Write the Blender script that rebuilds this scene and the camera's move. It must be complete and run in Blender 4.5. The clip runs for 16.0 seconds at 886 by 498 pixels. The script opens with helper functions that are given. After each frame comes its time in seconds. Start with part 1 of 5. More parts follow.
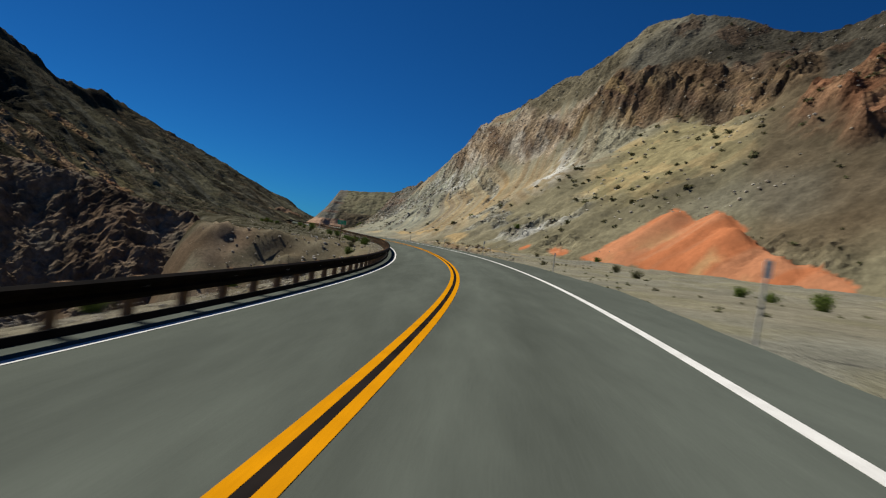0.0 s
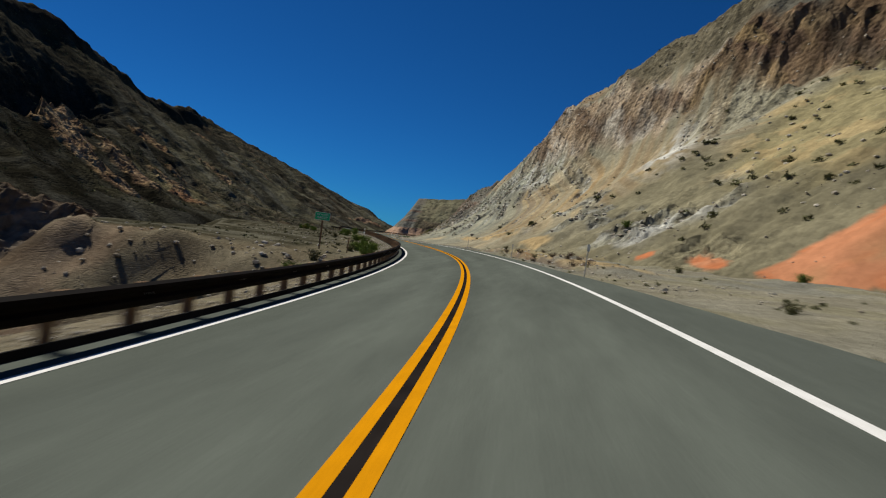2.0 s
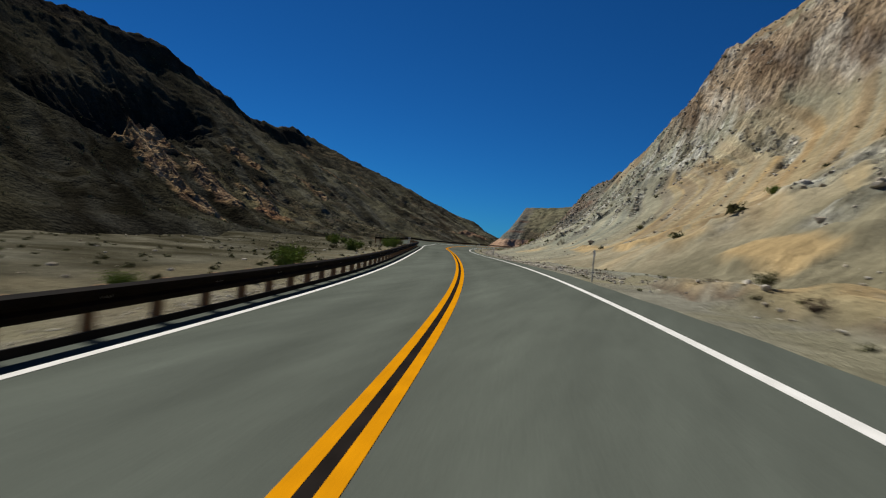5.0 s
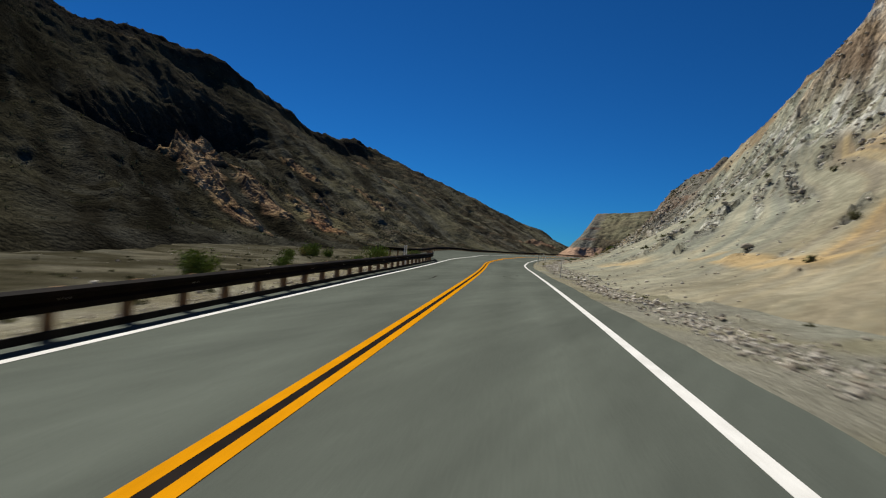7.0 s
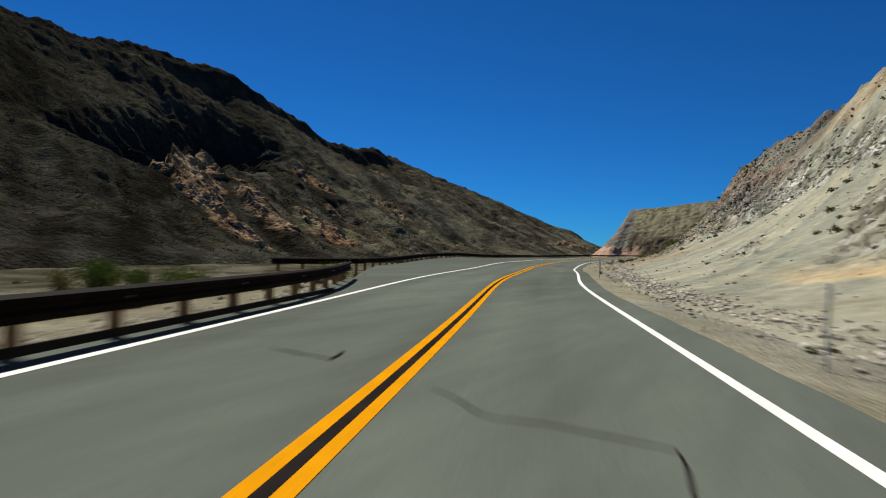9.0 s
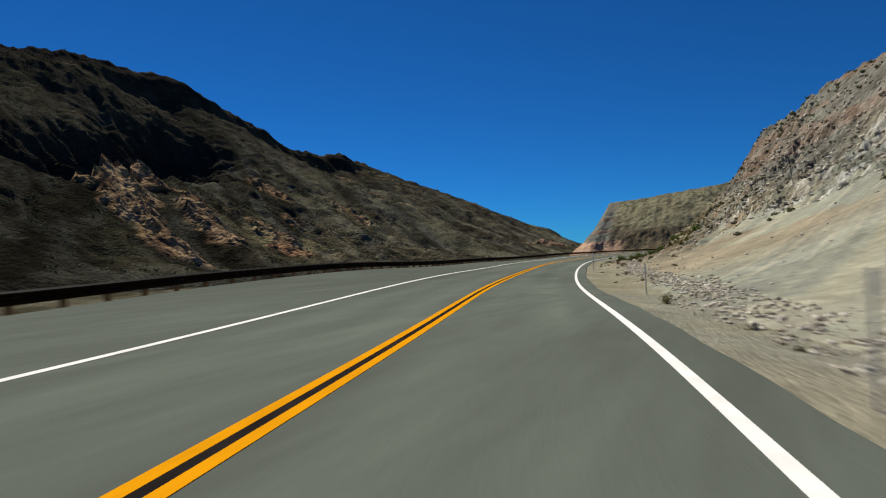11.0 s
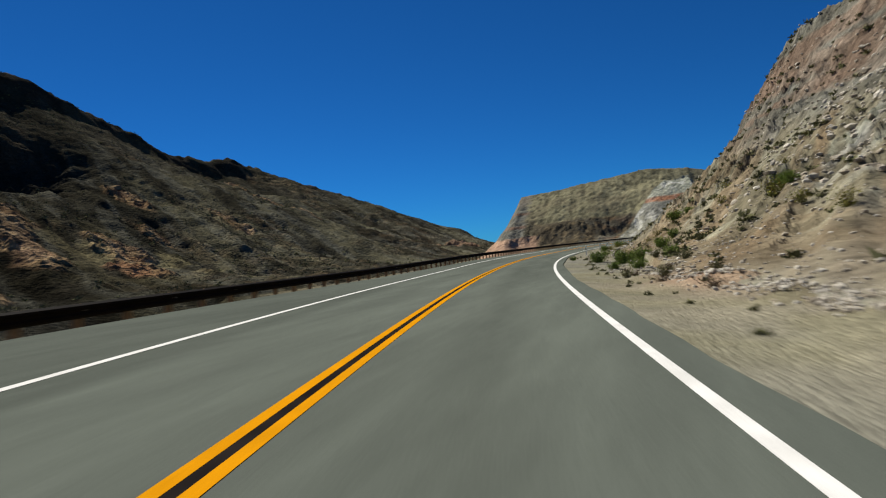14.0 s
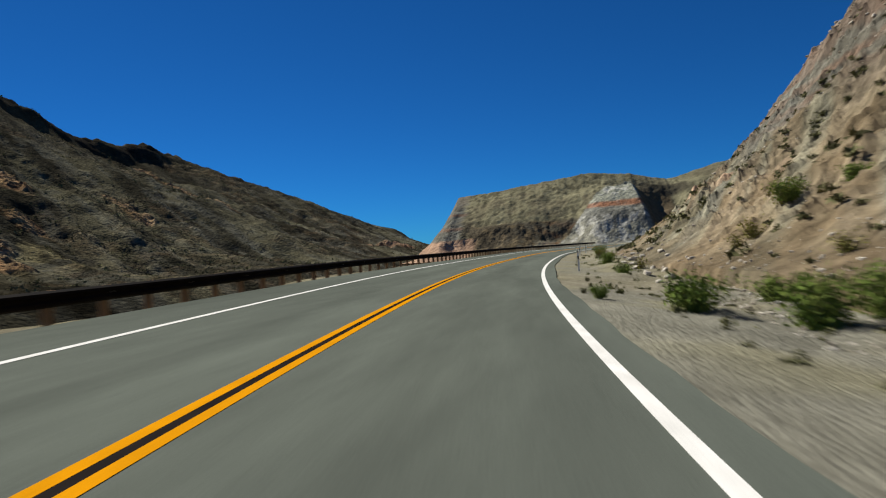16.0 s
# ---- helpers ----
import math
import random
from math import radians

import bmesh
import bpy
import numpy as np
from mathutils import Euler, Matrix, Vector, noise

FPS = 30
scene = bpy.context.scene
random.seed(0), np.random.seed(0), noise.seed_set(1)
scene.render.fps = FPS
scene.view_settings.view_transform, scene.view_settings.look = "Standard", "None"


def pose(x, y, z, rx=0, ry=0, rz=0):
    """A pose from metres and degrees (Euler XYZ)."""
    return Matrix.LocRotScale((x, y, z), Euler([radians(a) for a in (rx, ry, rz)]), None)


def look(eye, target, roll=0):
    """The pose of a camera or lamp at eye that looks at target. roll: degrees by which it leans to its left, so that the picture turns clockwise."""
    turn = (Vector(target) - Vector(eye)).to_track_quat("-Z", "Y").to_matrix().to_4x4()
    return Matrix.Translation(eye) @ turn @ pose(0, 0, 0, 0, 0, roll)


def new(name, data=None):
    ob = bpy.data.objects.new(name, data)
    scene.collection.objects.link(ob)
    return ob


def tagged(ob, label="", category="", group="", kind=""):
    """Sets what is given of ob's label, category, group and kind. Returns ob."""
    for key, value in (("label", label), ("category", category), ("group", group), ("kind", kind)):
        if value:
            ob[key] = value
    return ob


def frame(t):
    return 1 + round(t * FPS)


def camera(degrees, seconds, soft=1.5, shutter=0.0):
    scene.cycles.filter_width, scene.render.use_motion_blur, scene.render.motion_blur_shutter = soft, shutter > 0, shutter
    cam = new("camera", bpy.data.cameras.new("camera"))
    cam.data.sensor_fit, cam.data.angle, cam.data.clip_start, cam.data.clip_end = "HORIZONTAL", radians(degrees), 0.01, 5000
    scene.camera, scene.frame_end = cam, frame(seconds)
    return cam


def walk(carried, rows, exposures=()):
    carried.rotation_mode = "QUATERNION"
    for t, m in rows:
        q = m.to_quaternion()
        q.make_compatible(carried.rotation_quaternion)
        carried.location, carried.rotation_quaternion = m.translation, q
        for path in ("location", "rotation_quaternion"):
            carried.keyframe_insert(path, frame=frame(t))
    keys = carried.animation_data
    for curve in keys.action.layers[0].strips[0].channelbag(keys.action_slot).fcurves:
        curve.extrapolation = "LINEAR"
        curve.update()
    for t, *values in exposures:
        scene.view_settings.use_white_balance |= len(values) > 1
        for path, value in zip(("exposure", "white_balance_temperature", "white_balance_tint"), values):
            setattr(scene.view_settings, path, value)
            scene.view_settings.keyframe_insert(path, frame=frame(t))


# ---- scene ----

# ---- camera: carried in a car, about 20 m/s, 1.36 m over the lane ----
cam = camera(68.1, 16.0, soft=1.15, shutter=0.5)
# seconds, x, y, z, yaw (left), pitch (up), roll (leans right)
PATH = [
    (0.0, 0.01, -0.00, 1.397, -0.05, -0.66, -8.04),
    (0.5, 0.84, 9.63, 1.370, 1.97, -0.70, -8.11),
    (1.0, 1.32, 19.36, 1.360, 3.78, -0.75, -8.08),
    (1.5, 1.55, 29.12, 1.390, 5.55, -0.85, -7.62),
    (2.0, 1.55, 38.86, 1.438, 7.32, -0.85, -7.15),
    (2.5, 1.18, 48.68, 1.451, 9.04, -0.88, -6.76),
    (3.0, 0.58, 58.28, 1.490, 10.72, -0.85, -6.60),
    (3.5, -0.23, 68.15, 1.578, 12.42, -0.93, -6.46),
    (4.0, -1.37, 77.86, 1.614, 14.03, -0.99, -5.80),
    (6.5, -10.35, 126.08, 1.795, 21.53, -0.27, -4.79),
    (7.0, -12.84, 135.70, 1.853, 23.09, -0.31, -4.04),
    (7.5, -15.65, 145.18, 1.831, 24.60, -0.30, -3.42),
    (8.0, -18.79, 154.67, 1.759, 25.77, -0.22, -2.97),
    (8.5, -21.81, 164.06, 1.721, 25.74, -0.02, -2.02),
    (9.0, -24.94, 173.51, 1.718, 25.65, 0.26, -0.95),
    (11.5, -38.56, 221.01, 1.740, 23.19, 0.56, 2.95),
    (12.0, -41.40, 230.81, 1.676, 22.42, 0.18, 3.48),
    (12.5, -44.02, 240.81, 1.666, 21.35, 0.60, 4.05),
    (13.0, -46.37, 251.06, 1.648, 20.16, 0.63, 4.57),
    (13.5, -48.56, 261.21, 1.637, 18.41, 0.64, 5.07),
    (14.0, -50.68, 271.48, 1.721, 16.24, 0.57, 5.69),
    (14.5, -52.47, 281.67, 1.750, 14.55, 0.56, 5.28),
    (15.0, -54.11, 291.90, 1.656, 13.27, 0.24, 5.31),
    (15.5, -55.65, 302.48, 1.586, 12.00, 0.22, 4.94),
    (16.0, -56.91, 312.93, 1.688, 10.72, 0.25, 3.90),
]
walk(cam, [(t, pose(x, y, z, 0, 0, yaw) @ pose(0, 0, 0, 90 + pitch) @ pose(0, 0, 0, 0, 0, -roll)) for t, x, y, z, yaw, pitch, roll in PATH],
     exposures=((0.0, 0.14), (4.0, 0.14), (6.5, 0.20), (7.0, 0.33), (8.5, 0.40), (9.0, 0.60), (11.5, 0.54), (16.0, 0.54)))

# ---- sky and sun ----
SUN_AZ, SUN_EL = 54.0, 43.0          # degrees left of +y, and above the horizon
world = bpy.data.worlds.new("sky")
scene.world = world
world.use_nodes = True
sky = world.node_tree.nodes.new("ShaderNodeTexSky")
sky.sky_type, sky.sun_disc = "NISHITA", False
sky.sun_elevation, sky.sun_rotation = radians(SUN_EL), radians(-SUN_AZ)
sky.altitude, sky.air_density, sky.dust_density, sky.ozone_density = 1800, 0.8, 0.0, 6.0
background = world.node_tree.nodes["Background"]
background.inputs["Strength"].default_value = 0.0455
clear = world.node_tree.nodes.new("ShaderNodeMix")
clear.data_type, clear.blend_type = "RGBA", "MULTIPLY"
clear.inputs[0].default_value, clear.inputs[7].default_value = 1.0, (0.12, 0.62, 1.05, 1.0)
world.node_tree.links.new(sky.outputs[0], clear.inputs[6])
world.node_tree.links.new(clear.outputs[2], background.inputs[0])
lamp = bpy.data.lights.new("sun", "SUN")
lamp.energy, lamp.angle, lamp.color = 5.0, radians(0.53), (1.0, 0.96, 0.88)
sun = new("sun", lamp)
sun.matrix_world = look((0, 0, 300), Vector((0, 0, 300)) - Vector((-math.sin(radians(SUN_AZ)) * math.cos(radians(SUN_EL)), math.cos(radians(SUN_AZ)) * math.cos(radians(SUN_EL)), math.sin(radians(SUN_EL)))))


# ---- number helpers ----
def lattice(ix, iy, seed):
    n = (ix * 374761393 + iy * 668265263 + seed * 974634777) & 0x7FFFFFFF
    n = ((n ^ (n >> 13)) * 1274126177) & 0x7FFFFFFF
    return ((n ^ (n >> 16)) & 0xFFFFFF) / float(0xFFFFFF)


def value_noise(x, y, seed=0):
    """Smooth noise from 0 to 1 with a period of one unit."""
    x, y = np.asarray(x, float), np.asarray(y, float)
    fx, fy = np.floor(x), np.floor(y)
    ix, iy = fx.astype(np.int64), fy.astype(np.int64)
    u, v = x - fx, y - fy
    u, v = u * u * u * (u * (u * 6 - 15) + 10), v * v * v * (v * (v * 6 - 15) + 10)
    a, b = lattice(ix, iy, seed), lattice(ix + 1, iy, seed)
    c, d = lattice(ix, iy + 1, seed), lattice(ix + 1, iy + 1, seed)
    return (a * (1 - u) + b * u) * (1 - v) + (c * (1 - u) + d * u) * v


def fbm(x, y, octaves=4, seed=0, gain=0.5):
    """Layered noise, about -1 to 1."""
    total, amp, norm = 0.0, 1.0, 0.0
    for k in range(octaves):
        total = total + amp * (value_noise(x * 0.8 + y * 0.6 + 17.3 * k, y * 0.8 - x * 0.6 - 9.1 * k, seed + k) * 2 - 1)
        norm += amp
        amp *= gain
        x, y = x * 2.03, y * 2.03
    return total / norm * 1.6


def ridged(x, y, octaves=4, seed=0, gain=0.5):
    """Noise with sharp crests, 0 to 1."""
    total, amp, norm = 0.0, 1.0, 0.0
    for k in range(octaves):
        total = total + amp * (1 - np.abs(value_noise(x * 0.8 + y * 0.6 + 5.7 * k, y * 0.8 - x * 0.6 + 3.3 * k, seed + k) * 2 - 1)) ** 2
        norm += amp
        amp *= gain
        x, y = x * 2.07, y * 2.07
    return total / norm


def step(a, b, x):
    t = np.clip((np.asarray(x, float) - a) / (b - a), 0, 1)
    return t * t * (3 - 2 * t)


def mix(a, b, t):
    return a + (b - a) * t


class Spline:
    """A natural cubic through a few points."""

    def __init__(self, xs, ys):
        self.x, self.y = np.array(xs, float), np.array(ys, float)
        n, h = len(xs), np.diff(self.x)
        a, r = np.eye(n), np.zeros(n)
        for i in range(1, n - 1):
            a[i, i - 1:i + 2] = h[i - 1], 2 * (h[i - 1] + h[i]), h[i]
            r[i] = 6 * ((self.y[i + 1] - self.y[i]) / h[i] - (self.y[i] - self.y[i - 1]) / h[i - 1])
        self.m = np.linalg.solve(a, r)

    def __call__(self, q):
        q = np.asarray(q, float)
        i = np.clip(np.searchsorted(self.x, q) - 1, 0, len(self.x) - 2)
        h, t = self.x[i + 1] - self.x[i], np.clip(q, self.x[0], self.x[-1])
        a, b = (self.x[i + 1] - t) / h, (t - self.x[i]) / h
        val = a * self.y[i] + b * self.y[i + 1] + ((a ** 3 - a) * self.m[i] + (b ** 3 - b) * self.m[i + 1]) * h * h / 6
        lo, hi = (self.y[1] - self.y[0]) / (self.x[1] - self.x[0]), (self.y[-1] - self.y[-2]) / (self.x[-1] - self.x[-2])
        return val + np.where(q < self.x[0], (q - self.x[0]) * lo, 0) + np.where(q > self.x[-1], (q - self.x[-1]) * hi, 0)


# ---- the road's line: y, centre x, height, cross-fall in degrees (left low: minus) ----
ROAD_Y = [-120, -60, 0, 29, 58, 88, 126, 154, 190, 205, 220, 235, 250, 265, 281, 313, 345, 380, 415, 450, 490]
road_x = Spline(ROAD_Y, [-31.65, -12.82, -1.31, 0.74, -0.19, -3.66, -12.27, -20.52, -31.91, -36.7, -40.63, -44.71, -48.42, -51.68, -54.71, -59.61, -62.13, -62.15, -60.28, -54.16, -42.4])
road_z = Spline(ROAD_Y, [-0.13, -0.16, -0.17, -0.12, -0.03, 0.12, 0.22, 0.29, 0.29, 0.35, 0.4, 0.39, 0.34, 0.35, 0.42, 0.42, 0.5, 0.51, 0.53, 0.52, 0.5])
road_b = Spline(ROAD_Y, [-5.4, -5.6, -5.7, -5.2, -5.7, -4.3, -3.7, -0.8, 1.8, 1.8, 1.9, 3.5, 4.8, 4.0, 3.7, 2.9, 3.4, 3.4, 3.6, 3.4, 3.1])


def heading(y):
    return np.arctan2(-(road_x(np.asarray(y) + 0.5) - road_x(np.asarray(y) - 0.5)), 1.0)


def on_road(y, off, dz=0.0):
    """World places off metres to the right of the centre line and dz over the surface."""
    y, h = np.asarray(y, float), heading(y)
    z = road_z(y) - np.tan(np.radians(road_b(y))) * off + dz
    return np.stack(np.broadcast_arrays(road_x(y) + np.cos(h) * off, y + np.sin(h) * off, z), -1)


def offset(x, y):
    return (x - road_x(y)) * np.cos(heading(y))


# ---- the lie of the land ----
terrace_edge = Spline([60, 80, 100, 140, 180, 205, 230, 255, 285, 310, 345, 400], [-26, -29, -27, -28, -30, -42, -40, -32, -18, -10, -7.5, -7])
apron_toe = Spline([-60, 30, 60, 85, 105, 130, 168, 280, 305, 320, 345, 360, 400, 460], [46, 43, 38, 28, 19.5, 15, 9.0, 8.8, 9.4, 10.8, 10.9, 9.9, 10.5, 14])


def ground_z(x, y):
    """The height of the ground beside the road."""
    off = offset(x, y)
    yy = np.clip(y, -200, 520)
    base = road_z(yy)
    tilt = -np.tan(np.radians(road_b(yy)))
    near = np.clip(off, -6.2, 6.0)
    z = base + tilt * near - 0.05 - 0.09 * step(5.0, 6.5, np.abs(off))
    # right: a gentle apron of dirt up to the toe of the slope
    z = z + 0.045 * np.clip(off - 6, 0, 40) * step(6, 10, off)
    toe = apron_toe(np.clip(y, -60, 460))
    z = z - 0.6 * step(0.3, 2.5, off - toe)
    z = z - 0.62 * step(5.6, 9.2, off) * box_mask(y, 306, 350, 9)
    # left: a flat terrace, then a fall into the river's valley
    edge = terrace_edge(np.clip(y, 60, 420))
    z = mix(z, -0.25 + 0.0 * z, step(-6.0, -13.0, off) * (y < 300))
    rough = fbm(x / 9.0, y / 9.0, 3, 5)
    fall = np.clip(edge + 1.5 * rough - off, 0, None)
    front = np.clip(76 + 16 * step(-24, -33, off) - 2.0 * rough - y, 0, None) * step(-6.6, -13, off)
    rim = np.clip(-(off + 6.6), 0, None) * step(70, 55, y)
    drop = np.maximum(np.maximum(fall * 0.62, front * 0.6), rim * 0.55)
    z = z - np.minimum(drop, 30 - 8 * step(0, 200, -off))
    z = z + (0.03 + 0.25 * step(8, 30, np.abs(off)) * np.where((off < 0) & (y > 82), 0.35, 1.0)) * fbm(x / 3.1, y / 3.1, 4, 11) * step(5.4, 7.5, np.abs(off))
    # broken rock on the terrace front
    z = z + 1.5 * (ridged(x / 4.5, y / 4.5, 4, 13, 0.6) - 0.5) * step(-20.5, -23.5, off) * step(79, 74, y) * step(-60, -45, off)
    z = z + (0.6 * fbm(x / 3.0, y / 3.0, 4, 14) + 0.45 * (ridged(x / 2.0, y / 2.0, 3, 12) - 0.5)) * box_mask(off, -24, -9, 2.0) * box_mask(y, 50, 78, 2.0)
    # low undercut berm
    edge2 = off - 7.6 - 0.7 * fbm(y / 5.0, y * 0 + 8.0, 3, 15)
    z = z + (0.50 + 0.25 * fbm(x / 3, y / 3, 2, 16)) * step(0.0, 0.5, edge2) * (1 - 0.7 * step(2.5, 7.0, edge2)) * box_mask(y, 80, 126, 5)
    # bare hollows and small heaps along the toe
    z = z + 0.35 * np.clip(fbm(x / 2.2, y / 2.2, 3, 23), 0, 1) * np.exp(-((off - 8.5) / 1.6) ** 2) * step(90, 110, y)
    return z


def box_mask(v, lo, hi, soft):
    return step(lo - soft, lo + soft, v) * (1 - step(hi - soft, hi + soft, v))


# ---- materials ----
def node_material(name, roughness=0.9, specular=0.25, metallic=0.0):
    mat = bpy.data.materials.new(name)
    mat.use_nodes = True
    bsdf = mat.node_tree.nodes["Principled BSDF"]
    bsdf.inputs["Roughness"].default_value = roughness
    bsdf.inputs["Metallic"].default_value = metallic
    bsdf.inputs["Specular IOR Level"].default_value = specular
    return mat, mat.node_tree, bsdf


def add(tree, kind, **inputs):
    node = tree.nodes.new(kind)
    for key, value in inputs.items():
        node.inputs[key.replace("_", " ")].default_value = value
    return node


def noise_node(tree, scale, detail=6.0, rough=0.6, vector=None):
    node = add(tree, "ShaderNodeTexNoise", Scale=scale, Detail=detail, Roughness=rough)
    if vector is None:
        vector = tree.nodes.new("ShaderNodeNewGeometry").outputs["Position"]
    tree.links.new(vector, node.inputs["Vector"])
    return node


def ramp(tree, source, low, high, lo=0.3, hi=0.7):
    node = tree.nodes.new("ShaderNodeMapRange")
    node.inputs["From Min"].default_value, node.inputs["From Max"].default_value = lo, hi
    node.inputs["To Min"].default_value, node.inputs["To Max"].default_value = low, high
    tree.links.new(source, node.inputs["Value"])
    return node.outputs["Result"]


def colour_mix(tree, blend, factor, a, b):
    node = tree.nodes.new("ShaderNodeMix")
    node.data_type, node.blend_type = "RGBA", blend
    for socket, value in ((node.inputs[0], factor), (node.inputs[6], a), (node.inputs[7], b)):
        if isinstance(value, (int, float)):
            socket.default_value = value
        elif isinstance(value, tuple):
            socket.default_value = (*value, 1.0)
        else:
            tree.links.new(value, socket)
    return node.outputs[2]


def bump(tree, bsdf, source, strength, distance):
    node = add(tree, "ShaderNodeBump", Strength=strength, Distance=distance)
    tree.links.new(source, node.inputs["Height"])
    tree.links.new(node.outputs[0], bsdf.inputs["Normal"])


def land_material(name, grain, relief, stones=0.0, contrast=0.35, tall=1.0):
    """Earth and rock: the mesh's own rock colour, broken up at two scales, with a relief."""
    mat, tree, bsdf = node_material(name, 1.0, 0.0)
    rock = tree.nodes.new("ShaderNodeVertexColor")
    rock.layer_name = "rock"
    drawn = tree.nodes.new("ShaderNodeMapping")
    drawn.inputs["Scale"].default_value = (1.0, 1.0, tall)
    tree.links.new(tree.nodes.new("ShaderNodeNewGeometry").outputs["Position"], drawn.inputs["Vector"])
    coarse, fine = noise_node(tree, 1.0 / (grain * 9), 5, 0.65), noise_node(tree, 1.0 / grain, 7, 0.75, drawn.outputs[0])
    shade = ramp(tree, coarse.outputs["Fac"], 1 - contrast * 0.8, 1 + contrast * 0.8)
    shade2 = ramp(tree, fine.outputs["Fac"], 1 - contrast, 1 + contrast)
    both = tree.nodes.new("ShaderNodeMath")
    both.operation = "MULTIPLY"
    tree.links.new(shade, both.inputs[0]), tree.links.new(shade2, both.inputs[1])
    grey = tree.nodes.new("ShaderNodeCombineColor")
    for k in range(3):
        tree.links.new(both.outputs[0], grey.inputs[k])
    vary = ramp(tree, rock.outputs["Alpha"], 0.25, 1.0, 0.0, 1.0)
    colour = colour_mix(tree, "MULTIPLY", vary, rock.outputs["Color"], grey.outputs[0])
    height = fine.outputs["Fac"]
    if stones:
        cells = add(tree, "ShaderNodeTexVoronoi", Scale=1.0 / stones)
        tree.links.new(tree.nodes.new("ShaderNodeNewGeometry").outputs["Position"], cells.inputs["Vector"])
        tint = ramp(tree, cells.outputs["Color"], 0.82, 1.18, 0.0, 1.0)
        grey2 = tree.nodes.new("ShaderNodeCombineColor")
        for k in range(3):
            tree.links.new(tint, grey2.inputs[k])
        colour = colour_mix(tree, "MULTIPLY", vary, colour, grey2.outputs[0])
        lump = tree.nodes.new("ShaderNodeMath")
        lump.operation = "SUBTRACT"
        tree.links.new(height, lump.inputs[0]), tree.links.new(cells.outputs["Distance"], lump.inputs[1])
        height = lump.outputs[0]
    tree.links.new(colour, bsdf.inputs["Base Color"])
    scaled = tree.nodes.new("ShaderNodeMath")
    scaled.operation = "MULTIPLY"
    tree.links.new(height, scaled.inputs[0]), tree.links.new(rock.outputs["Alpha"], scaled.inputs[1])
    bump(tree, bsdf, scaled.outputs[0], 1.0, relief)
    return mat


def plain_material(name, colour, other, scale, roughness=0.8, relief=0.004, specular=0.3, metallic=0.0, stretch=None, lo=0.35, hi=0.65):
    """Two colours in a noise of the given size (per metre), with a fine relief."""
    mat, tree, bsdf = node_material(name, roughness, specular, metallic)
    vector = tree.nodes.new("ShaderNodeTexCoord").outputs["Object"]
    if stretch:
        mapping = tree.nodes.new("ShaderNodeMapping")
        mapping.inputs["Scale"].default_value = stretch
        tree.links.new(vector, mapping.inputs["Vector"])
        vector = mapping.outputs[0]
    coarse, fine = noise_node(tree, scale, 5, 0.6, vector), noise_node(tree, scale * 11, 5, 0.7, vector)
    base = colour_mix(tree, "MIX", ramp(tree, coarse.outputs["Fac"], 0, 1, lo, hi), colour, other)
    fleck = ramp(tree, fine.outputs["Fac"], 0.82, 1.18)
    grey = tree.nodes.new("ShaderNodeCombineColor")
    for k in range(3):
        tree.links.new(fleck, grey.inputs[k])
    tree.links.new(colour_mix(tree, "MULTIPLY", 1.0, base, grey.outputs[0]), bsdf.inputs["Base Color"])
    bump(tree, bsdf, fine.outputs["Fac"], 0.6, relief)
    return mat


M_HILL = land_material("hillside_rock", 0.8, 0.24, 0.9, 0.50, 0.45)
M_MOUNTAIN = land_material("mountain_rock", 2.2, 1.0, 1.7, 0.62)
M_BUTTE = land_material("butte_rock", 3.0, 0.5, 2.5, 0.55)
M_GROUND = land_material("gravel_ground", 0.35, 0.05, 0.09, 0.3)
def stone_material():
    """Loose rock whose colour differs from stone to stone."""
    mat, tree, bsdf = node_material("stone", 1.0, 0.0)
    geo = tree.nodes.new("ShaderNodeNewGeometry")
    grain = noise_node(tree, 7.0, 6, 0.7, geo.outputs["Position"])
    tone = colour_mix(tree, "MIX", geo.outputs["Random Per Island"], (0.27, 0.23, 0.17), (0.54, 0.50, 0.42))
    grey = tree.nodes.new("ShaderNodeCombineColor")
    value = ramp(tree, grain.outputs["Fac"], 0.7, 1.3)
    for k in range(3):
        tree.links.new(value, grey.inputs[k])
    tree.links.new(colour_mix(tree, "MULTIPLY", 1.0, tone, grey.outputs[0]), bsdf.inputs["Base Color"])
    bump(tree, bsdf, grain.outputs["Fac"], 0.8, 0.03)
    return mat


M_STONE = stone_material()
M_WHITE_PAINT = plain_material("white_road_paint", (0.72, 0.71, 0.67), (0.58, 0.57, 0.53), 3.0, 0.9, 0.002, 0.0)
M_YELLOW_PAINT = plain_material("yellow_road_paint", (0.62, 0.255, 0.004), (0.51, 0.21, 0.004), 3.0, 0.9, 0.002, 0.0)
M_TAR = plain_material("black_tar", (0.012, 0.010, 0.009), (0.022, 0.018, 0.016), 2.0, 1.0, 0.002, 0.0)
M_DIKE = plain_material("asphalt_dike", (0.014, 0.013, 0.012), (0.026, 0.025, 0.023), 1.2, 1.0, 0.01, 0.03)
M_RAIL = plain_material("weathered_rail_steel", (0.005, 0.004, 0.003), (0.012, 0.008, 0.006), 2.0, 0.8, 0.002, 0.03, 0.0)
M_POST = plain_material("weathered_post_wood", (0.30, 0.19, 0.11), (0.16, 0.10, 0.06), 3.0, 1.0, 0.006, 0.0, 0.0, (4, 4, 0.6))
M_GREEN = plain_material("green_sign_face", (0.02, 0.55, 0.22), (0.02, 0.48, 0.19), 2.0, 0.35, 0.0005)
